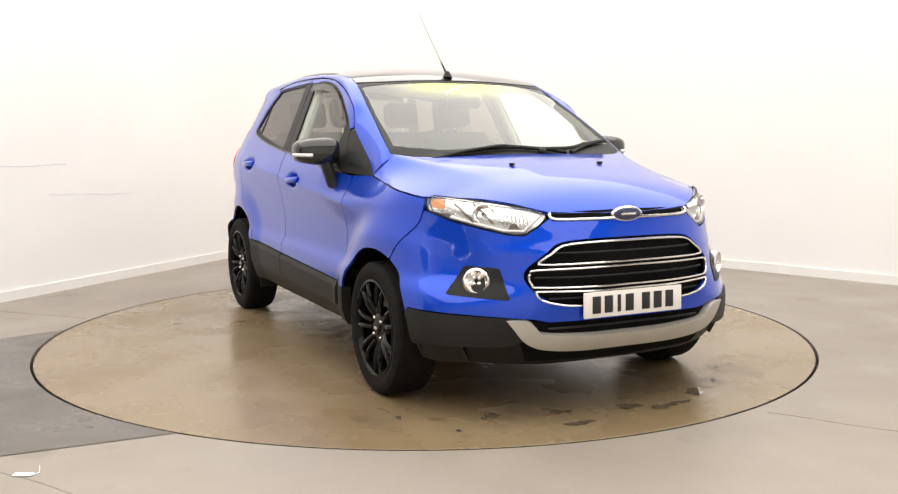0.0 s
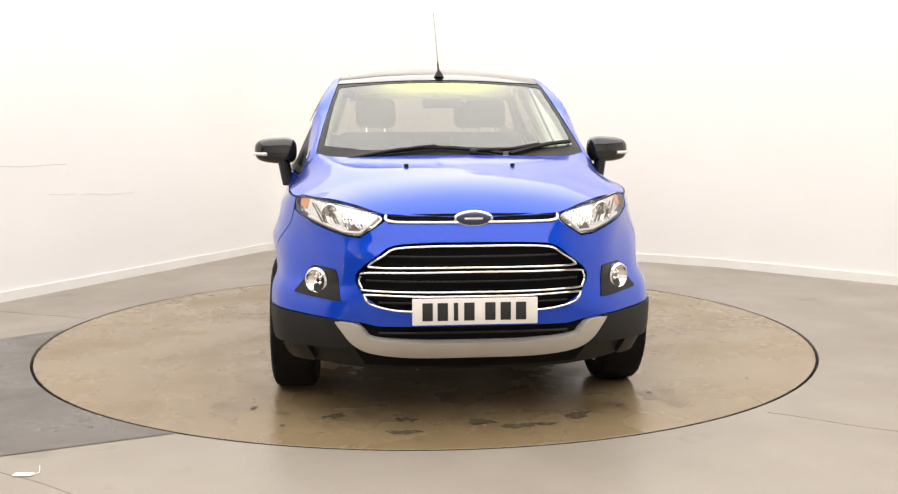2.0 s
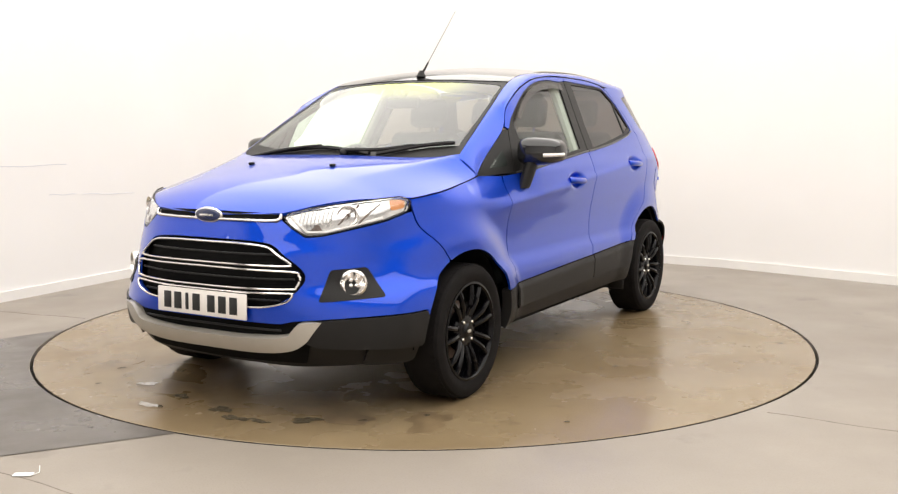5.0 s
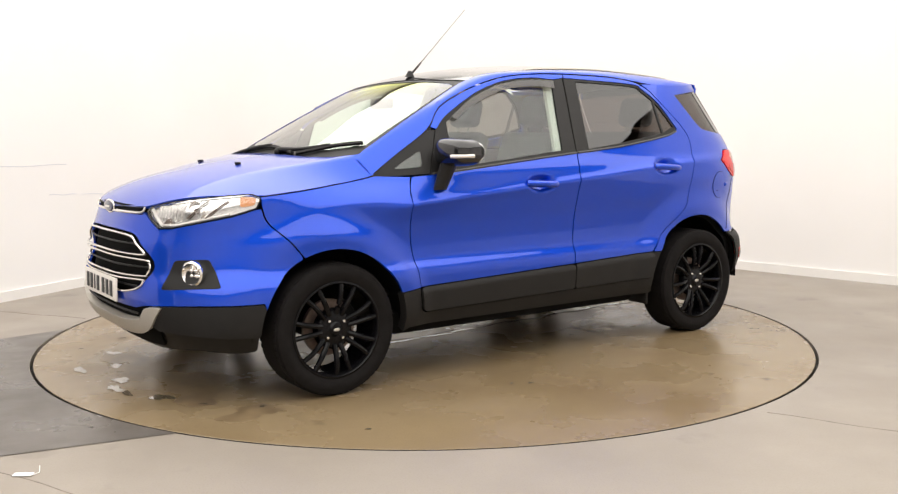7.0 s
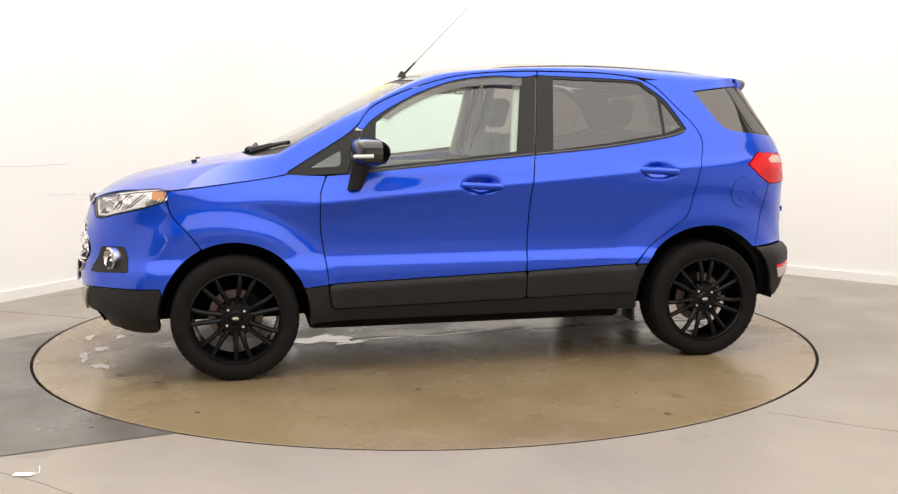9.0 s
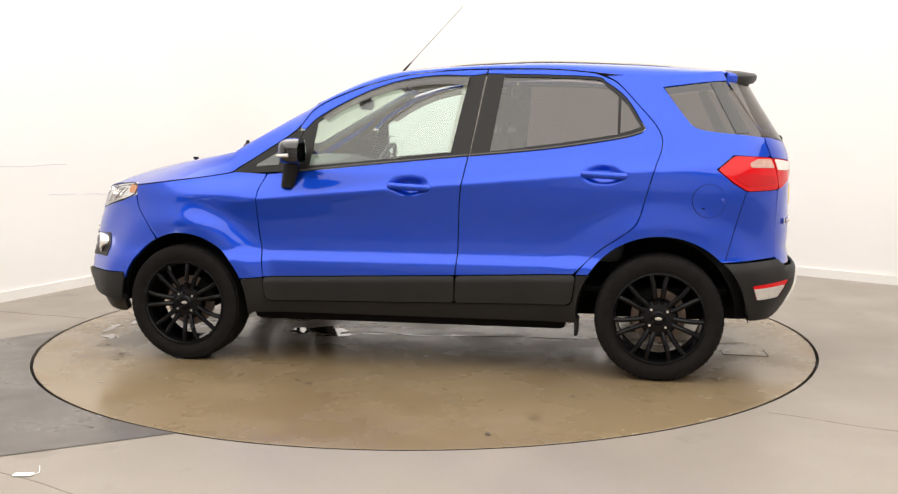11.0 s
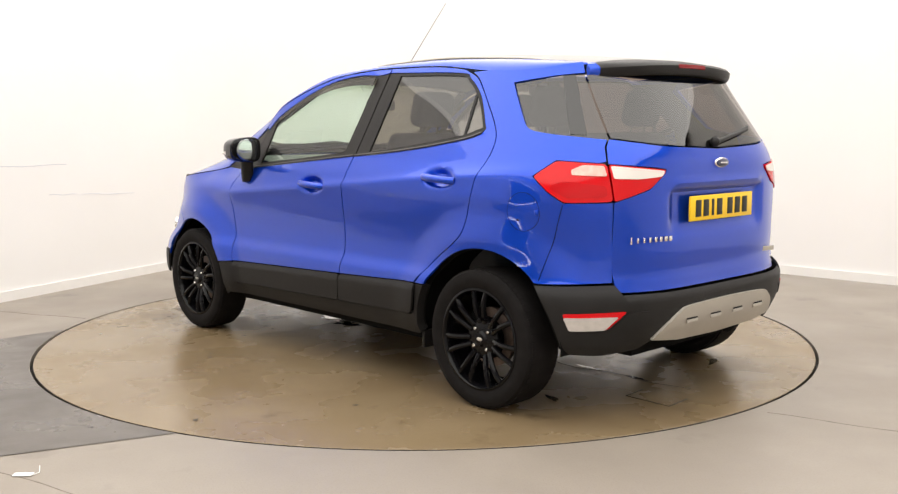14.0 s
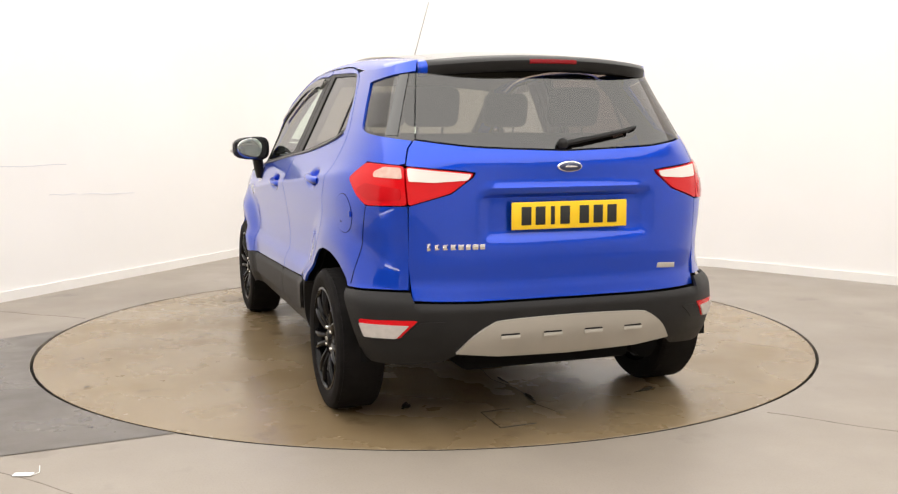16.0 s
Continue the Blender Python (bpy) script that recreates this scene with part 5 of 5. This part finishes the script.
def antenna():
    a = Vector((0.275, 0.0, 1.545))
    b = Vector((-0.125, 0.0, 1.951))
    bm = bmesh.new()
    bmesh.ops.create_cone(bm, cap_ends=True, segments=16, radius1=0.03, radius2=0.009, depth=0.035, matrix=Matrix.Translation(a + Vector((0, 0, 0.012))))
    mast = tube([a + (b - a) * t for t in (0.0, 0.2)], 0.008, bm, n=8, taper=0.6)
    base = part("antenna", mast, TRIM, CAR, "black whip antenna on the roof")
    part("antenna_whip", tube([a + (b - a) * t for t in (0.19, 0.6, 1.0)], 0.0022, n=6, taper=0.7), WHIP, base)


def roof_bars():
    for sgn in (1, -1):
        pts = [top(x, 0.525 * sgn, -0.002 + 0.006 * math.sin(math.pi * min(1, max(0, t))) ** 0.35) for t, x in [(k / 20, -0.15 - 1.2 * k / 20) for k in range(21)]]
        part("roof_bar", tube(pts, 0.0055, n=8), SILVER, CAR, "slim silver roof bar")


def underbody():
    bm = box(0.05, 0, 0.27, 1.70, 1.56, 0.12, 0.03)
    box(0.05, 0, 0.30, 3.6, 0.80, 0.16, 0.03, bm)
    part("floor_pan", bm, SHELL, CAR)
    bm = tube([(0.3, -0.2, 0.20), (-1.0, -0.22, 0.20), (-1.5, -0.30, 0.22)], 0.03)
    tube([(-1.45, -0.50, 0.27), (-1.70, -0.50, 0.27)], 0.07, bm, n=14)
    part("exhaust", bm, SHELL, CAR)
    for x in (AX, -AX):
        part("axle_beam", tube([(x, -0.7, 0.25), (x, 0.7, 0.25)], 0.035), SHELL, CAR)


def seat(x, y, wide, name="seat"):
    bm = box(0, 0, 0.0, 0.52, wide, 0.16, 0.05, m=Matrix.Translation((x, y, 0.62)), seg=3)
    m = Matrix.Translation((x - 0.25, y, 0.66)) @ Matrix.Rotation(radians(-14), 4, "Y")
    box(0, 0, 0.28, 0.13, wide, 0.58, 0.055, bm, m, 3)
    ob = part(name, bm, SEAT, CAR, "charcoal cloth seat")
    for k in ((0,) if wide < 0.6 else (-0.36, 0.36)):
        hb = box(0, k, 0.70, 0.10, 0.26, 0.19, 0.05, None, m, 3)
        part("headrest", hb, SEAT, ob)
        rods = bmesh.new()
        for d in (-0.06, 0.06):
            tube([m @ Vector((0, k + d, 0.55)), m @ Vector((0, k + d, 0.64))], 0.006, rods)
        part("headrest_posts", rods, CHROME, ob)


def interior():
    bm = bmesh.new()
    rows = []
    for i in range(15):
        y = -0.70 + 1.4 * i / 14
        rows.append([(1.06, y, 1.06), (0.95, y, 1.075), (0.80, y, 1.07), (0.66, y, 1.045 + 0.03 * math.exp(-((y + 0.36) / 0.2) ** 2)), (0.60, y, 0.98), (0.62, y, 0.80), (0.75, y, 0.55)])
    loft(rows, bm)
    part("dashboard", bm, DASH, CAR, "dark grey dashboard")
    ring = [Vector((0.0, 0.185 * math.cos(a), 0.185 * math.sin(a))) for a in [2 * math.pi * k / 28 for k in range(28)]]
    m = Matrix.Translation((0.48, -0.36, 0.97)) @ Matrix.Rotation(radians(-24), 4, "Y")
    bm = tube([m @ v for v in ring], 0.014, closed=True)
    box(0, 0, 0, 0.03, 0.16, 0.11, 0.02, bm, m)
    for a in (0, math.pi, -math.pi / 2):
        tube([m @ Vector((0, 0, 0)), m @ Vector((0, 0.18 * math.cos(a), 0.18 * math.sin(a)))], 0.013, bm)
    part("steering_wheel", bm, DASH, CAR)
    for y in (0.36, -0.36):
        seat(0.02, y, 0.50, "front_seat")
    seat(-0.82, 0.0, 1.22, "rear_seat")
    part("load_cover", box(-1.38, 0, 1.06, 0.55, 1.20, 0.02, 0.005), DASH, CAR)
    part("cabin_floor", box(-0.3, 0, 0.42, 2.6, 1.45, 0.03, 0.01), SHELL, CAR)
    for sgn in (1, -1):
        bm = box(0.18, 0.74 * sgn, 0.80, 1.15, 0.05, 0.46, 0.02)
        box(-0.70, 0.73 * sgn, 0.91, 0.74, 0.05, 0.38, 0.02, bm)
        part("door_card", bm, DASH, CAR)
        post = bmesh.new()
        for x, z0, z1 in ((-0.27, 1.08, 1.5), (-0.36, 1.08, 1.5)):
            tube([skin(x + 0.07, z0, -0.05) * 1.0, skin(x, z1, -0.05)], 0.028, post, n=8)
        for v in post.verts:
            v.co.y *= sgn
        part("pillar_trim", post, LINER, CAR)
        cp = [(-1.20, 1.235), (-1.08, 1.385), (-0.98, 1.475), (-1.30, 1.475), (-1.25, 1.43), (-1.36, 1.30), (-1.42, 1.235), (-1.62, 1.20), (-1.62, 1.08), (-1.2, 1.10)]
        panel("rear_pillar_trim", side(cp), DASH, CAR, sgn, off=-0.030, h=0.05, thick=0)
        ap = tube([top(1.0, 0.66, -0.03), top(0.66, 0.62, -0.03), top(0.32, 0.57, -0.03)], 0.022, n=8)
        for v in ap.verts:
            v.co.y *= sgn
        part("screen_pillar_trim", ap, DASH, CAR)


def build_car():
    for sgn in (1, -1):
        front_wing(sgn)
        front_door(sgn)
        rear_door(sgn)
        rear_quarter(sgn)
        tail_lamp(sgn)
        sail_panel(sgn)
        side_rail(sgn)
        sill(sgn)
        wheel_housing(AX, sgn, 0.405)
        wheel_housing(-AX, sgn, 0.43)
        door_mirror(sgn)
        deflector_lip(sgn)
        mud_flap(sgn)
        for cx in (AX, -AX):
            wheel(cx, sgn)
    roof_and_screen()
    bonnet()
    nose()
    tailgate()
    rear_bumper()
    wipers()
    antenna()
    roof_bars()
    underbody()
    interior()


build_car()


def floor_mark():
    bm = box(-1.478, -2.457, 0.004, 0.070, 0.034, 0.004, 0.0015)
    a = tagged(part("floor_label", bm, WHITE_MARK), "small white paper tag lying on the floor", "tag")
    part("tag_string", tube([(-1.44, -2.465, 0.005), (-1.425, -2.44, 0.005), (-1.452, -2.37, 0.005)], 0.0018, n=6), WHITE_MARK, a)


floor_mark()


def worn_marks():
    """Worn pale spots, a seam and a small hatch in the turntable's coating."""
    rnd = random.Random(7)

    def blob(cx, cy, rx, ry, mat, name, turn=0.0, z=0.0020):
        ph = [rnd.uniform(0, 6.28) for _ in range(4)]
        bm = bmesh.new()
        ring = []
        for i in range(36):
            a = 2 * math.pi * i / 36
            k = 1 + 0.22 * math.sin(2 * a + ph[0]) + 0.18 * math.sin(3 * a + ph[1]) + 0.13 * math.sin(5 * a + ph[2]) + 0.10 * math.sin(9 * a + ph[3])
            x, y = rx * k * math.cos(a), ry * k * math.sin(a)
            ring.append(bm.verts.new((cx + x * math.cos(turn) - y * math.sin(turn), cy + x * math.sin(turn) + y * math.cos(turn), z)))
        bm.faces.new(ring)
        part(name, bm, mat, TURNTABLE, smooth=False)
    for cx, cy, rx, ry, turn in ((0.66, 0.12, 0.15, 0.12, 0.2), (0.50, 0.24, 0.10, 0.03, 0.5), (0.28, 0.16, 0.13, 0.014, 0), (0.05, 0.15, 0.10, 0.016, 0), (-0.18, 0.12, 0.11, 0.012, 0.1),
                                 (-0.62, 0.09, 0.05, 0.010, 0.1), (-0.95, 0.06, 0.06, 0.012, 0.1), (-1.28, 0.03, 0.06, 0.010, 0), (-1.60, 0.03, 0.07, 0.012, 0),
                                 (2.0, 0.24, 0.03, 0.06, 0), (1.87, 0.53, 0.04, 0.06, 0.4), (1.93, 0.10, 0.03, 0.07, 0), (2.04, -0.24, 0.03, 0.06, 0), (1.78, -0.53, 0.03, 0.05, 0), (1.86, -0.22, 0.025, 0.05, 0),
                                 (1.98, 0.36, 0.02, 0.05, 0), (-1.68, -0.55, 0.02, 0.06, 0.3), (-1.55, 0.62, 0.02, 0.05, 1.0)):
        blob(cx, cy, rx, ry, SHEEN, "worn_spot", turn)
    for cx, cy, r in ((-0.7, 1.99, 0.016), (1.75, 0.75, 0.02), (1.55, 0.95, 0.018), (1.62, -0.9, 0.022), (1.9, -0.75, 0.016), (0.3, 1.35, 0.014), (0.38, 1.30, 0.011), (-1.0, 1.35, 0.012)):
        blob(cx, cy, r, r * 0.6, GRIME, "dark_spot", rnd.uniform(0, 3), 0.0028)
    blob(1.33, 1.52, 0.012, 0.010, SHEEN, "worn_spot")
    for cx, cy, rx, ry in ((1.72, 0.55, 0.12, 0.20), (1.75, -0.35, 0.10, 0.22), (1.62, 1.0, 0.13, 0.10), (1.6, -1.0, 0.14, 0.10), (1.85, 0.05, 0.07, 0.12)):
        blob(cx, cy, rx, ry, STAIN, "brown_stain", 0.0, 0.0009)
    for a, b in (((-1.75, 0.19), (-1.76, 0.335)), ((-1.76, 0.335), (-2.0, 0.34)), ((-2.0, 0.34), (-1.99, 0.17))):
        part("hatch_joint", tube([(*a, 0.0), (*b, 0.0)], 0.003, n=4), GROOVE, TURNTABLE)
    part("disc_seam", tube([(0.9 - 2.8 * k / 30, 0.155 - 0.13 * k / 30 - 0.02 * math.sin(k * 1.3), 0.0) for k in range(31)], 0.0022, n=4), GROOVE, TURNTABLE)


worn_marks()


def motions():
    """The disc turns clockwise, with the car standing on it."""
    turns = [(0.0, -64.92), (0.5, -68.61), (1.0, -74.28), (1.5, -79.96), (2.0, -86.13), (2.5, -91.85), (3.0, -98.02), (3.5, -103.76), (4.0, -109.87), (4.2, -112.24), (6.3, -137.43), (6.5, -139.94), (7.0, -145.94), (7.5, -151.45), (8.0, -157.64), (8.5, -163.33), (9.0, -169.37), (9.2, -171.42), (11.3, -196.27), (11.5, -198.57), (12.0, -204.25), (12.5, -209.92), (13.0, -216.06), (13.5, -221.79), (14.0, -227.88), (14.5, -233.59), (15.0, -239.78), (15.5, -245.51), (16.0, -251.71)]
    park = pose(-0.116, 0.063, 0.014)
    walk(TURNTABLE, [(t, pose(0, DISC_Y, 0, 0, 0, a)) for t, a in turns])
    walk(CAR, [(t, pose(0, 0, 0, 0, 0, a) @ park) for t, a in turns])


motions()
